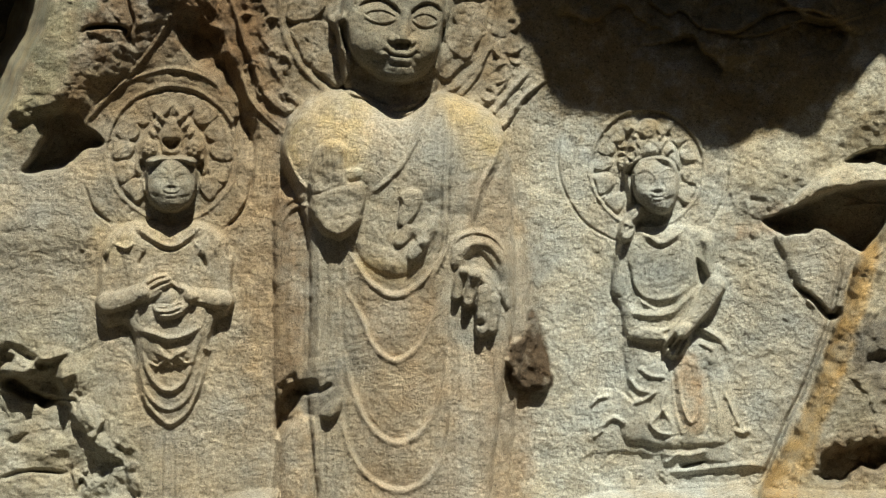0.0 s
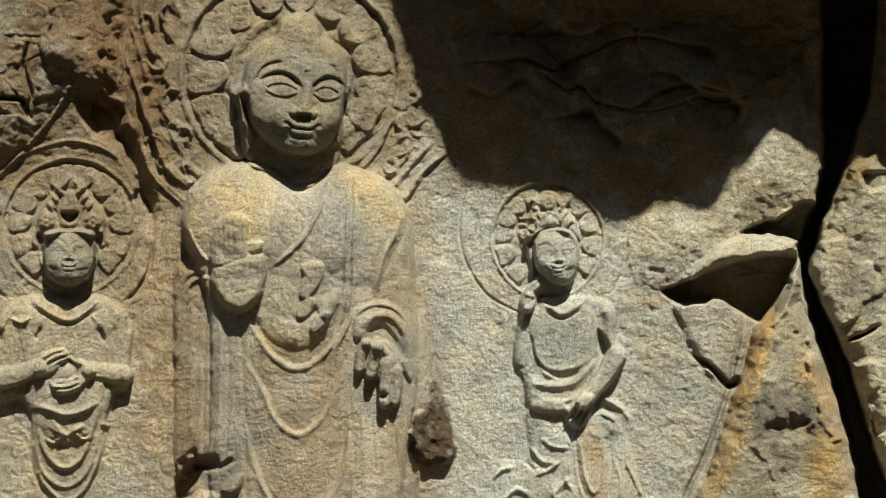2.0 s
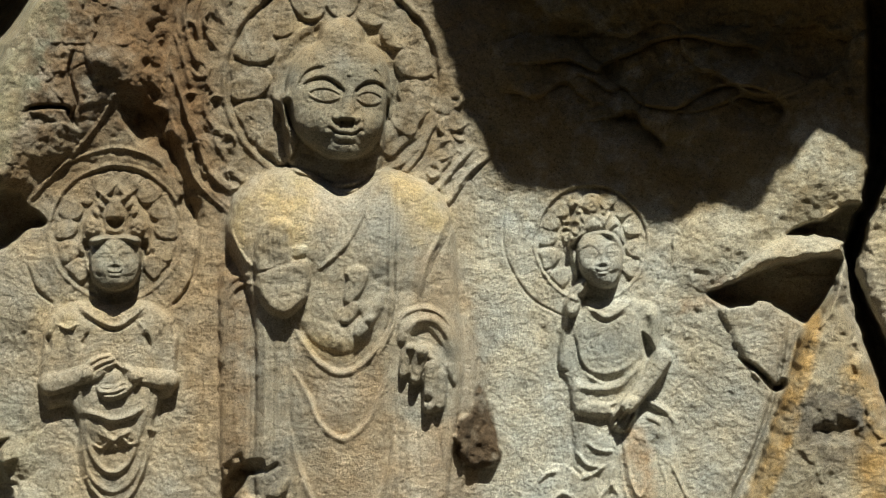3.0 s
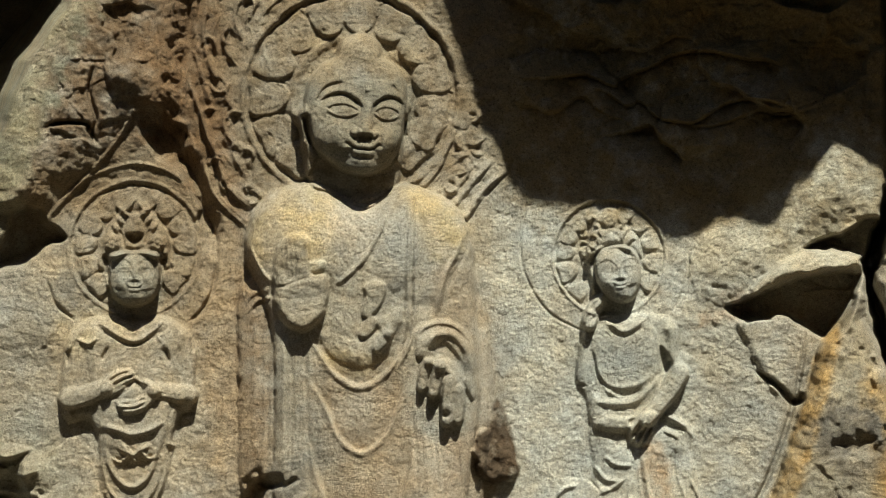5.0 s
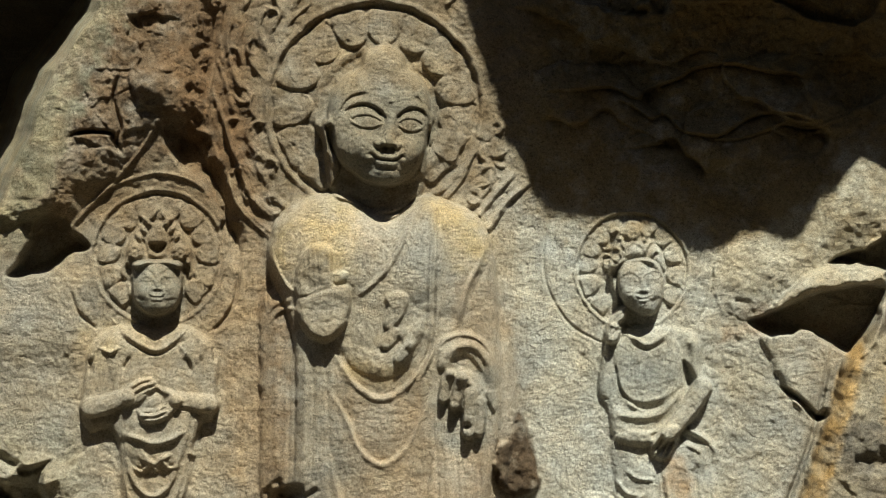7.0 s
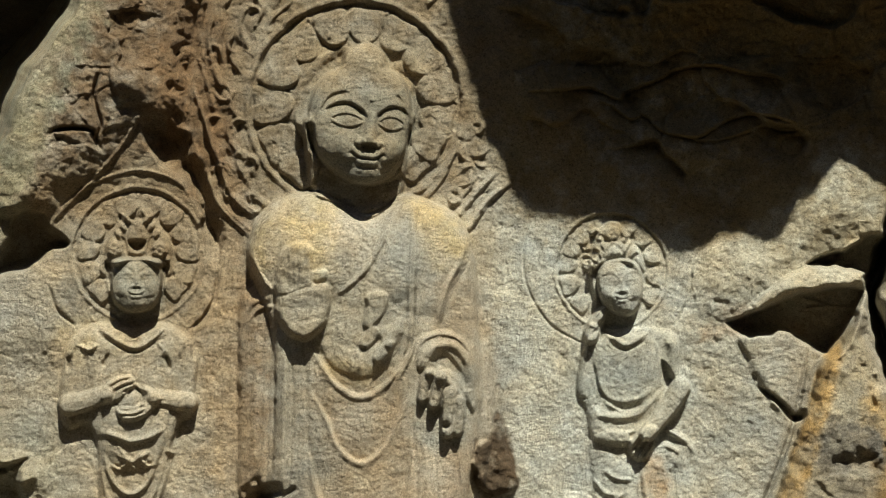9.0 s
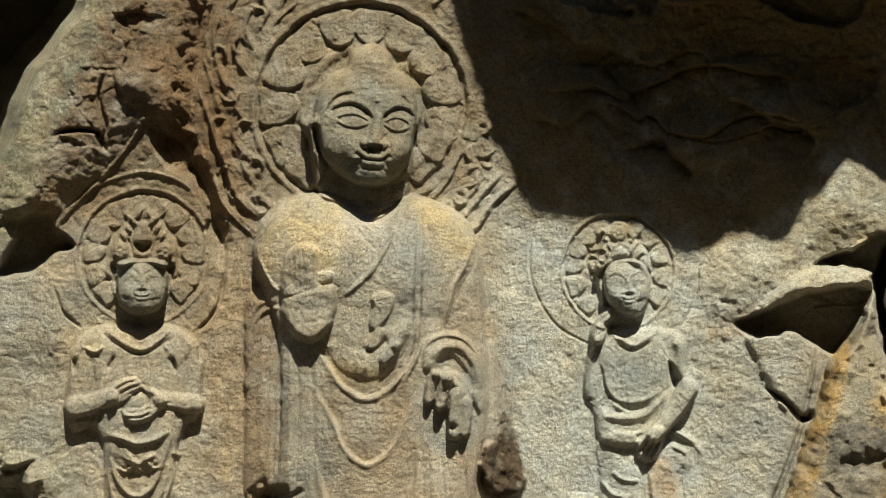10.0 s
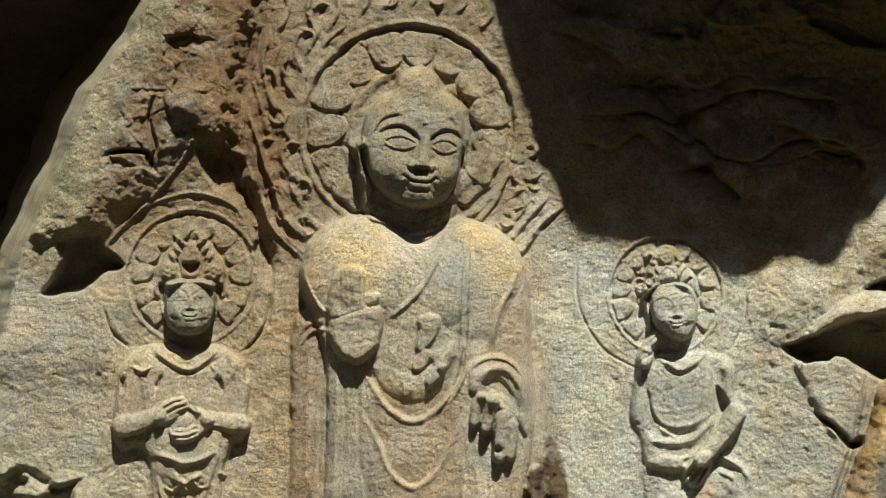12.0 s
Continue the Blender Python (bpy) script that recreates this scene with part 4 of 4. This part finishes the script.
    left = [([(512, 240), (470, 205), (440, 170), (425, 120)], 11, 20), ([(520, 205), (478, 172), (452, 120), (430, 70), (418, 20)], 11, 22), ([(470, 130), (440, 80), (420, 30), (398, -30)], 11, 20),
            ([(505, 150), (480, 110), (478, 85)], 9, 16), ([(500, 105), (468, 70), (460, 40), (470, 20)], 9, 16), ([(540, 190), (515, 170), (500, 165), (506, 185)], 8, 14), ([(440, 160), (410, 100), (400, 60)], 8, 12),
            ([(470, 0), (440, -50), (425, -110), (432, -160)], 10, 18), ([(490, -50), (462, -90), (468, -130)], 9, 15), ([(500, -130), (520, -170), (505, -210), (515, -260)], 10, 16), ([(440, 20), (425, -30), (405, -90)], 9, 14),
            ([(545, -180), (560, -215), (550, -250)], 9, 14), ([(600, -205), (615, -235), (605, -270)], 9, 13), ([(690, -215), (700, -245), (690, -280)], 9, 12), ([(770, -205), (790, -230), (780, -262)], 9, 12), ([(450, -170), (470, -215), (455, -260)], 10, 14)]
    right = [([(812, 172), (846, 130), (865, 84)], 9, 16), ([(870, 250), (896, 215), (925, 175), (962, 142)], 12, 20), ([(845, 228), (880, 190), (905, 160), (940, 122)], 10, 14), ([(848, 190), (880, 165), (905, 130)], 8, 10),
             ([(880, 80), (905, 95), (930, 80)], 7, 10), ([(862, 60), (890, 70), (905, 55)], 6, -8), ([(875, 120), (895, 112), (912, 122)], 6, 8), ([(905, 205), (935, 170), (968, 148)], 4, -10)]
    left += [([(430, 200), (405, 150), (392, 100), (388, 40)], 9, 12), ([(415, 150), (398, 80), (392, 0), (400, -70)], 8, 11), ([(490, 190), (460, 150), (446, 100)], 8, 13), ([(484, 30), (466, 5), (470, -25)], 8, 13),
             ([(498, -95), (482, -140), (492, -175)], 8, 13), ([(420, -60), (410, -130), (420, -200)], 9, 13), ([(455, -60), (445, -110), (455, -150)], 8, 12), ([(500, 130), (512, 108), (500, 92)], 7, 11), ([(530, -140), (545, -160), (575, -185)], 7, 10),
             ([(640, -212), (655, -240), (648, -270)], 8, 11), ([(735, -210), (748, -240), (740, -275)], 8, 11), ([(815, -180), (835, -200), (842, -240)], 8, 11)]
    flames([(p, wd, ht, (1.0, 0.5)) for p, wd, ht in left + right], 0, "")
    for k, (cx, cy, r) in enumerate(((462, 95, 10), (480, 48, 10), (498, 112, 9), (508, 180, 9), (456, -22, 10), (478, -104, 10), (436, 40, 9), (430, -90, 9), (880, 130, 9), (868, 165, 8), (890, 88, 8), (530, -208, 9), (590, -236, 9),
                                     (650, -236, 9), (740, -238, 9), (470, 160, 8), (446, 128, 8), (500, -160, 9), (905, 40, 7), (915, 100, 7))):
        turn = 40 + 37 * (k % 5) - 60
        dome(cx, cy, r * 0.7, r * 1.5, -5, turn, 1.0)
        a0 = radians(turn * 2 + 150)
        stroke([(cx + r * (1.6 + 0.12 * j) * math.cos(a0 + 0.75 * j), cy + r * (1.6 + 0.12 * j) * math.sin(a0 + 0.75 * j)) for j in range(4)], 7, 8, (1.0, 0.4))


def wear(rounds):
    """Rain and hands have softened every edge."""
    for _ in range(rounds):
        a = H.copy()
        a[:, 1:-1] = 0.25 * H[:, :-2] + 0.5 * H[:, 1:-1] + 0.25 * H[:, 2:]
        b = a.copy()
        b[1:-1] = 0.25 * a[:-2] + 0.5 * a[1:-1] + 0.25 * a[2:]
        H[:] = b


def shallow(x0, y0, x1, y1, keep):
    """A stretch that was carved less deep than the great figure."""
    w = window(x0, y0, x1, y1)
    x, y = GX[w], GY[w]
    fade = np.clip(np.minimum(np.minimum(x - x0, x1 - x), np.minimum(y - y0, y1 - y)) / 60, 0, 1)
    H[w] *= 1 - fade * (1 - keep)


def weather():
    """Chisel marks, pitting and broken skin over everything, gentler on the figures."""
    figure = np.isin(ID, (BUDDHA, STANDING, SEATED))
    soft = np.where(figure, 0.6, 1.0).astype(np.float32)
    rough = np.clip((GX - 1000) / 300, 0, 1) + np.clip((330 - GX) / 120, 0, 1) + np.clip((-190 - GY) / 60, 0, 1)
    H[:] += soft * (1.5 * fuzz(GX, GY, 26, 80, 3, 0.62) + 0.9 * fuzz(GX, GY, 15, 81, 1) + 0.5 * fuzz(GX, GY, 8, 87, 1))
    val, joint = facets(GX + 5 * fuzz(GX, GY, 16, 82), GY + 5 * fuzz(GX, GY, 14, 83), 15, 84, 0.7)
    for _ in range(3):
        val[1:-1, 1:-1] = 0.25 * (val[:-2, 1:-1] + val[2:, 1:-1] + val[1:-1, :-2] + val[1:-1, 2:])
    H[:] += soft * (0.45 + 0.4 * np.clip(rough, 0, 1)) * 0.9 * val
    pits = fuzz(GX, GY, 11, 85, 2)
    H[:] -= np.where(figure, 0.4, 0.5) * np.clip(pits - 0.55, 0, 1) * 4
    free = (ID == 0) | (ID == OCHRE) | (ID == BOULDER)
    H[:] += free * np.clip(rough, 0, 1) * (3.0 * fuzz(GX, GY, 60, 86, 4, 0.5))


cliff_form()
great_halo()
buddha()
standing_bodhisattva()
seated_bodhisattva()
wear(2)
shallow(960, 150, 1350, 900, 0.78)
shallow(120, 120, 460, 860, 0.82)
face(718, 28, 78, turn=5, left=1.06, right=0.84)
face(303, 306, 37, tall=1.08, shut=True, right=1.0, mouth=0.40, deep=0.6, nose=0.75)
face(1163, 315, 37, turn=-4, shut=True, right=0.9, mouth=0.36, deep=0.55, nose=0.8)
wear(1)
weather()


def colours():
    """Mineral stains: brown iron skin, grey lichen, pale fresh granite, ochre seams. Also darker hollows, and the
    overhang's shade painted in.
    """
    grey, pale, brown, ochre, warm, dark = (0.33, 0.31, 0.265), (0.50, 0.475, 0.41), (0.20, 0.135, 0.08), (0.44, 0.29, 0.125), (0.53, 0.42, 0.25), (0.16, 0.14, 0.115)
    paint([(-300, -420), (480, -420), (470, -100), (520, 240), (470, 330), (500, 700), (300, 240), (140, 240), (-300, 300)], brown, 40, 1.0, 20, 2)
    paint([(-300, -420), (300, -420), (190, -120), (150, 0), (110, 120), (60, 260), (-300, 330)], (0.345, 0.305, 0.215), 22, 0.95, 10, 3)
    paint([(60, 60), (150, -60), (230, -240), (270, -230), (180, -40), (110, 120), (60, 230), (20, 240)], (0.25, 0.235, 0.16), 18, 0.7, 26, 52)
    # brown skin, with the overhang's cast shade painted into it
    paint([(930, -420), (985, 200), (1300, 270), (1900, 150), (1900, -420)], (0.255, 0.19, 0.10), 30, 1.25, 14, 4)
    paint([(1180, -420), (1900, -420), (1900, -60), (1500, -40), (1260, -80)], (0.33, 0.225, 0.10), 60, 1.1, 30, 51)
    paint([(320, -200), (430, -260), (500, -120), (470, 60), (510, 230), (450, 260), (395, 200), (330, 90)], (0.20, 0.125, 0.068), 34, 0.95, 18, 44)
    paint([(470, -420), (960, -420), (940, 60), (800, 170), (600, 160), (490, 160)], (0.245, 0.19, 0.125), 40, 0.9, 20, 40)
    paint([(620, -110), (790, -110), (800, -30), (700, -50), (610, -20)], (0.33, 0.27, 0.185), 14, 0.9, 8, 41)
    paint([(130, 130), (440, 130), (450, 380), (330, 400), (160, 380)], (0.34, 0.265, 0.175), 30, 0.8, 14, 42)
    paint([(930, 240), (960, 600), (910, 900), (1120, 900), (1100, 650), (1040, 420), (1010, 240)], (0.56, 0.545, 0.48), 50, 0.9, 20, 5)
    paint([(980, 200), (1300, 250), (1420, 420), (1360, 860), (1100, 880), (1000, 500)], (0.53, 0.515, 0.455), 60, 0.85, 20, 43)
    paint([(1300, 280), (1440, 200), (1560, 80), (1640, 170), (1600, 340), (1400, 380)], (0.52, 0.475, 0.375), 24, 0.85, 14, 50)
    paint([(1300, 380), (1280, 640), (1340, 850), (1450, 600), (1400, 420)], (0.40, 0.38, 0.325), 40, 0.6, 16, 6)
    paint([(506, 200), (600, 165), (820, 175), (895, 250), (930, 480), (900, 900), (500, 900), (500, 400)], (0.51, 0.44, 0.345), 30, 0.8, 14, 46)
    paint([(610, 470), (790, 470), (830, 700), (800, 900), (620, 900), (600, 700)], (0.42, 0.33, 0.235), 40, 0.75, 18, 48)
    paint([(415, 240), (490, 260), (500, 500), (490, 760), (440, 700), (425, 450)], (0.37, 0.275, 0.175), 24, 0.8, 14, 49)
    paint([(-300, 340), (180, 300), (230, 420), (200, 620), (260, 900), (-300, 900)], (0.36, 0.325, 0.265), 40, 0.8, 18, 47)
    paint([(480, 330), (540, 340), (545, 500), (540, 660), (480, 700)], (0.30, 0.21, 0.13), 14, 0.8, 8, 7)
    paint([(510, 220), (600, 165), (650, 180), (640, 330), (560, 250), (520, 290)], warm, 25, 0.9, 10, 8)
    paint([(780, 170), (870, 200), (893, 255), (840, 300), (800, 240)], warm, 20, 0.9, 8, 9)
    paint([(640, 330), (740, 230), (790, 200), (800, 420), (700, 520), (620, 400)], (0.39, 0.36, 0.30), 35, 0.8, 14, 10)
    paint([(610, -20), (790, -20), (790, 80), (720, 145), (620, 100)], (0.27, 0.245, 0.19), 14, 0.9, 8, 11)
    paint([(640, 455), (740, 470), (700, 505), (650, 490)], warm, 12, 0.7, 6, 12)
    paint([(540, 430), (620, 430), (640, 800), (620, 900), (545, 900), (560, 640)], (0.36, 0.325, 0.265), 20, 0.8, 10, 13)
    paint([(850, 620), (930, 620), (935, 900), (860, 900)], (0.42, 0.30, 0.20), 20, 0.6, 10, 14)
    paint([(490, 740), (545, 740), (545, 900), (490, 900)], (0.44, 0.32, 0.20), 14, 0.7, 8, 15)
    paint([(170, 395), (290, 385), (300, 420), (200, 470)], warm, 16, 0.7, 8, 16)
    paint([(262, 285), (345, 285), (340, 380), (265, 380)], (0.33, 0.31, 0.255), 10, 0.8, 4, 17)
    paint([(100, 560), (170, 620), (250, 900), (-200, 900), (-200, 600)], (0.38, 0.35, 0.275), 30, 0.8, 14, 18)
    paint([(1090, 400), (1270, 400), (1290, 600), (1330, 780), (1170, 830), (1110, 640)], (0.54, 0.525, 0.465), 26, 0.8, 12, 45)
    paint([(1195, 640), (1240, 640), (1245, 760), (1205, 760)], (0.45, 0.33, 0.22), 10, 0.8, 6, 19)
    paint([(830, 330), (905, 330), (938, 480), (945, 560), (930, 640), (915, 900), (840, 900), (850, 600)], (0.42, 0.34, 0.25), 8, 0.7, 6, 53)
    paint([(180, 400), (400, 400), (410, 560), (350, 740), (250, 740), (180, 560)], (0.47, 0.385, 0.275), 20, 0.7, 8, 54)
    paint([(440, 330), (480, 330), (490, 700), (470, 860), (400, 700), (420, 500)], (0.43, 0.34, 0.235), 26, 0.6, 14, 55)
    paint([(1540, 425), (1600, 440), (1700, 800), (1720, 900), (1345, 900), (1430, 700)], (0.40, 0.34, 0.24), 10, 0.9, 6, 20)
    paint([(1556, 420), (1520, 462), (1480, 580), (1432, 705), (1345, 880), (1400, 900), (1480, 700), (1540, 520)], ochre, 8, 1.0, 5, 21)
    paint([(1590, 520), (1640, 540), (1700, 800), (1660, 860), (1600, 640)], ochre, 22, 0.9, 12, 22)
    # darker patches over the wedge's two hollows
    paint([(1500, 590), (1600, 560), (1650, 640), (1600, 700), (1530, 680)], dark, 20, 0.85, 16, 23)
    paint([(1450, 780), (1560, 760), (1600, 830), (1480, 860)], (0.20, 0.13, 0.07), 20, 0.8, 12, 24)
    paint([(1660, 250), (1900, 180), (1900, 900), (1790, 900), (1700, 520)], (0.52, 0.465, 0.345), 14, 0.9, 8, 25)
    # darker patch on the boulder's upper left
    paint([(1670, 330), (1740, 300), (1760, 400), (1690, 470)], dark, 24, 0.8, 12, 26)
    paint([(1330, 390), (1380, 360), (1400, 400), (1300, 420)], (0.42, 0.27, 0.16), 14, 0.7, 8, 27)
    paint([(928, 598), (934, 562), (948, 552), (966, 620), (980, 668), (965, 692), (906, 690), (898, 620)], (0.10, 0.068, 0.042), 6, 1.2, 4, 28)
    paint([(1080, 440), (1260, 420), (1240, 540), (1090, 540)], (0.37, 0.36, 0.31), 16, 0.7, 8, 29)
    paint([(550, 275), (600, 268), (614, 325), (644, 330), (640, 385), (606, 424), (566, 410), (548, 370)], (0.345, 0.305, 0.24), 8, 0.85, 5, 56)
    paint([(612, 298), (640, 296), (640, 320), (614, 322)], (0.58, 0.53, 0.41), 4, 0.9, 2, 57)
    paint([(570, 730), (604, 706), (602, 722), (580, 738)], (0.56, 0.50, 0.37), 4, 0.9, 2, 58)
    # darker patch over the groove beside the robe's hem
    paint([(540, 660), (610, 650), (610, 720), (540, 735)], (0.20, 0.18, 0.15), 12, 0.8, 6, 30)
    paint([(780, 470), (900, 470), (890, 600), (800, 600)], (0.36, 0.335, 0.28), 14, 0.7, 6, 31)


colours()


# ---- the plate as meshes ----
def at_plate(x, y, h=0.0):
    """Metres in the wall's own frame of a plate place at a height."""
    k = 1 - h / UNIT / REACH
    return (x - 784) / UNIT * k, (441 - y) / UNIT * k, h / UNIT


PX, PY, PZ = at_plate(GX, GY, H)
VERTS = np.stack([PX, PY, PZ], -1).reshape(-1, 3).astype(np.float32)
RGB = np.concatenate([COL.reshape(-1, 3), np.ones((COL.shape[0] * COL.shape[1], 1), np.float32)], 1).astype(np.float32)
rows, cols = GX.shape
corner = (np.arange(rows - 1)[:, None] * cols + np.arange(cols - 1)[None, :]).ravel()
QUADS = np.stack([corner, corner + cols, corner + cols + 1, corner + 1], 1)
CELL = ID[:-1, :-1].ravel()


def carved(name, ids, material=None, parent=None):
    """One mesh of all the plate's cells with the given ids, its origin in the wall's frame."""
    quads = QUADS[np.isin(CELL, ids)]
    used, flat = np.unique(quads, return_inverse=True)
    me = bpy.data.meshes.new(name)
    me.vertices.add(len(used))
    me.vertices.foreach_set("co", VERTS[used].ravel())
    me.loops.add(quads.size)
    me.loops.foreach_set("vertex_index", flat.ravel().astype(np.int32))
    me.polygons.add(len(quads))
    me.polygons.foreach_set("loop_start", np.arange(0, quads.size, 4, dtype=np.int32))
    me.update(calc_edges=True)
    me.polygons.foreach_set("use_smooth", np.ones(len(quads), bool))
    a = me.attributes.new("stain_shade", "FLOAT_COLOR", "POINT")
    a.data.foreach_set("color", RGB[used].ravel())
    me.materials.append(material or GRANITE)
    ob = new(name, me)
    if parent:
        ob.parent = parent
    else:
        ob.matrix_world = WALL
    return ob


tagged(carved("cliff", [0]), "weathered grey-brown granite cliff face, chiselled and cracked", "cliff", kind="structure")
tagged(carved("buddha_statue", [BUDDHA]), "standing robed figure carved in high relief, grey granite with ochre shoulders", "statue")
tagged(carved("standing_statue", [STANDING]), "crowned standing figure in relief holding a jewel, sandy granite", "statue")
tagged(carved("seated_statue", [SEATED]), "crowned seated figure in relief, hand to cheek, pale granite", "statue")
tagged(carved("rock_lump", [NUB]), "rough dark brown broken lump on the rock beside the robe", "rock")
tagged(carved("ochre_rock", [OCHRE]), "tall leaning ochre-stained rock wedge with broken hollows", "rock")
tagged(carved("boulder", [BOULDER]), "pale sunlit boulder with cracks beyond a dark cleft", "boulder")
tagged(carved("rock_mass", [MASS]), "broken brown rock mass with a smooth grey flank", "rock")
tagged(carved("rock_block", [BLOCK]), "pale slipped rock block below a dark crack", "rock")
tagged(carved("rock_outcrop", [OUTCROP]), "rough sunlit peak of grey rock under the overhang's shade", "rock")
tagged(carved("rock_slab", [CHIP]), "angular grey rock slab below a dark hollow", "rock")
tagged(carved("rock_ledge", [SHELF]), "thin pale sunlit rock ledge over a dark hollow", "rock")
for halo_name, words in (("halo_great", "large round lotus halo with corded rim, carved behind the central head"), ("halo_left", "round lotus halo carved behind the crowned standing figure"),
                         ("halo_right", "round lotus halo carved in pale stone behind the seated figure"),
                         ("flame_relief", "weathered relief of carved flame tongues round the great halo")):
    base = new("flame_relief" if halo_name == "flame_relief" else "carved_halo")
    base.matrix_world = WALL
    if halo_name == "flame_relief":
        tagged(base, words, "relief")
    else:
        tagged(base, words, "halo", group="lotus halos on the cliff")
    for part_id, (owner, part_name) in PARTS.items():
        if owner == halo_name and (CELL == part_id).any():
            carved(part_name, [part_id], None, base)


# ---- the rest of the place, with added light blockers ----
def rock_sheet(name, span_u, span_v, place, material, cell, rough, seed, parent=None):
    """An uneven sheet of rock; place(u, v) gives a world position for each point."""
    us, vs = np.arange(*span_u, cell), np.arange(*span_v, cell)
    me = bpy.data.meshes.new(name)
    pts = [place(u, v, noise.fractal(Vector((u * 0.7, v * 0.7, seed)), 1.0, 2.0, 5) * rough) for v in vs for u in us]
    n = len(us)
    me.from_pydata(pts, [], [(j * n + i, j * n + i + 1, (j + 1) * n + i + 1, (j + 1) * n + i) for j in range(len(vs) - 1) for i in range(n - 1)])
    me.materials.append(material)
    me.polygons.foreach_set("use_smooth", np.ones(len(me.polygons), bool))
    return new(name, me)


tagged(rock_sheet("ground", (-30, 30), (-40, 7.5), lambda u, v, r: (u, v, r * 0.12), EARTH, 0.5, 1.0, 3), "trodden sandy earth terrace below the cliff", "ground", kind="structure")


def wall_place(depth):
    def place(u, v, r):
        return WALL @ Vector((u, v, depth + r))
    return place


# Set far back; its material already carries painted shade.
tagged(rock_sheet("cliff_behind", (-9, 9), (-3, 7), wall_place(-2.2), SHADED_ROCK, 0.12, 0.35, 8), "dark rock face set back in deep shade", "cliff", kind="structure")


def overhang():
    """The jutting rock above and to the right, whose broken lip shades the upper right of the face."""
    sun_in = WALL.to_3x3().inverted() @ to_sun
    lip = [(760, -520), (828, -240), (866, -122), (908, -12), (922, 62), (952, 104), (968, 162), (996, 192), (1040, 202), (1108, 206), (1166, 216), (1216, 236), (1244, 262), (1290, 268), (1318, 250), (1348, 232), (1372, 226),
           (1404, 242), (1434, 248), (1456, 222), (1482, 178), (1512, 158), (1540, 116), (1560, 92), (1590, 122), (1640, 160), (1668, 190), (1700, 165), (1716, 148), (1752, 195), (1800, 235), (1900, 290), (2600, 420), (2600, -900), (700, -900)]
    rng2 = random.Random(5)
    fine = []
    for (ax, ay), (bx, by) in zip(lip, lip[1:] + lip[:1]):
        n = max(1, int(math.hypot(bx - ax, by - ay) / 9)) if ay > -530 and by > -530 and max(ax, bx) < 1950 else 1
        for k in range(n):
            j = 3.5 if n > 1 else 0
            fine.append((ax + (bx - ax) * k / n + rng2.uniform(-j, j), ay + (by - ay) * k / n + rng2.uniform(-j, j)))
    bm = bmesh.new()
    rings = []
    for away in (2.5, 2.75, 3.3):
        ring = []
        for x, y in fine:
            u, v, _ = at_plate(x, y)
            ring.append(bm.verts.new(Vector((u, v, 0)) + sun_in * away))
        rings.append(ring)
    for a, b in zip(rings, rings[1:]):
        for k in range(len(a)):
            bm.faces.new((a[k], a[(k + 1) % len(a)], b[(k + 1) % len(a)], b[k]))
    bm.faces.new(rings[0])
    bm.faces.new(rings[-1][::-1])
    me = bpy.data.meshes.new("overhang")
    bm.to_mesh(me)
    me.materials.append(SHADED_ROCK)
    ob = new("overhang", me)
    ob.matrix_world = WALL
    tagged(ob, "broad jutting rock overhang with a ragged lip", "rock", kind="structure")


overhang()


def left_sun_block():
    """Unseen slab added above the cleft on the carving's left, to keep the sun off it."""
    tagged(rock_sheet("cleft_sun_block", (-9, 0.2), (-2.6, -0.35), lambda u, v, r: WALL @ Vector((u, 2.3 + 0.25 * r + 0.15 * v, v)), SHADED_ROCK, 0.12, 0.5, 21), "added dark rock slab, out of view, keeping sun off a deep cleft", "cliff", kind="structure")


left_sun_block()
tagged(rock_sheet("cliff_foot", (-9, 9), (-3.0, -1.55), wall_place(0.06), SHADED_ROCK, 0.1, 0.12, 31), "rough lower cliff face meeting the ground", "cliff", kind="structure")
# Unseen slope added behind the viewer to cut sky light on the cliff.
tagged(rock_sheet("wooded_sky_block", (-30, 30), (0, 16), lambda u, v, r: (u, -8 - 0.25 * v + 0.012 * u * u + r, v - 0.3 + r), WOODS, 0.5, 1.0, 41), "added dark wooded slope behind the viewer, blocking low sky", "hillside", kind="structure")
tagged(rock_sheet("upper_cliff", (0.2, 8), (2.0, 6.0), wall_place(-0.12), SHADED_ROCK, 0.1, 0.12, 51), "upper cliff face in shade below the overhang", "cliff", kind="structure")
tagged(rock_sheet("overhang_roof", (0.1, 8), (-2.4, 1.9), lambda u, v, r: WALL @ Vector((u, 5.6 + 0.3 * r, v)), SHADED_ROCK, 0.15, 0.5, 61), "rock roof joining the overhang to the cliff", "cliff", kind="structure")
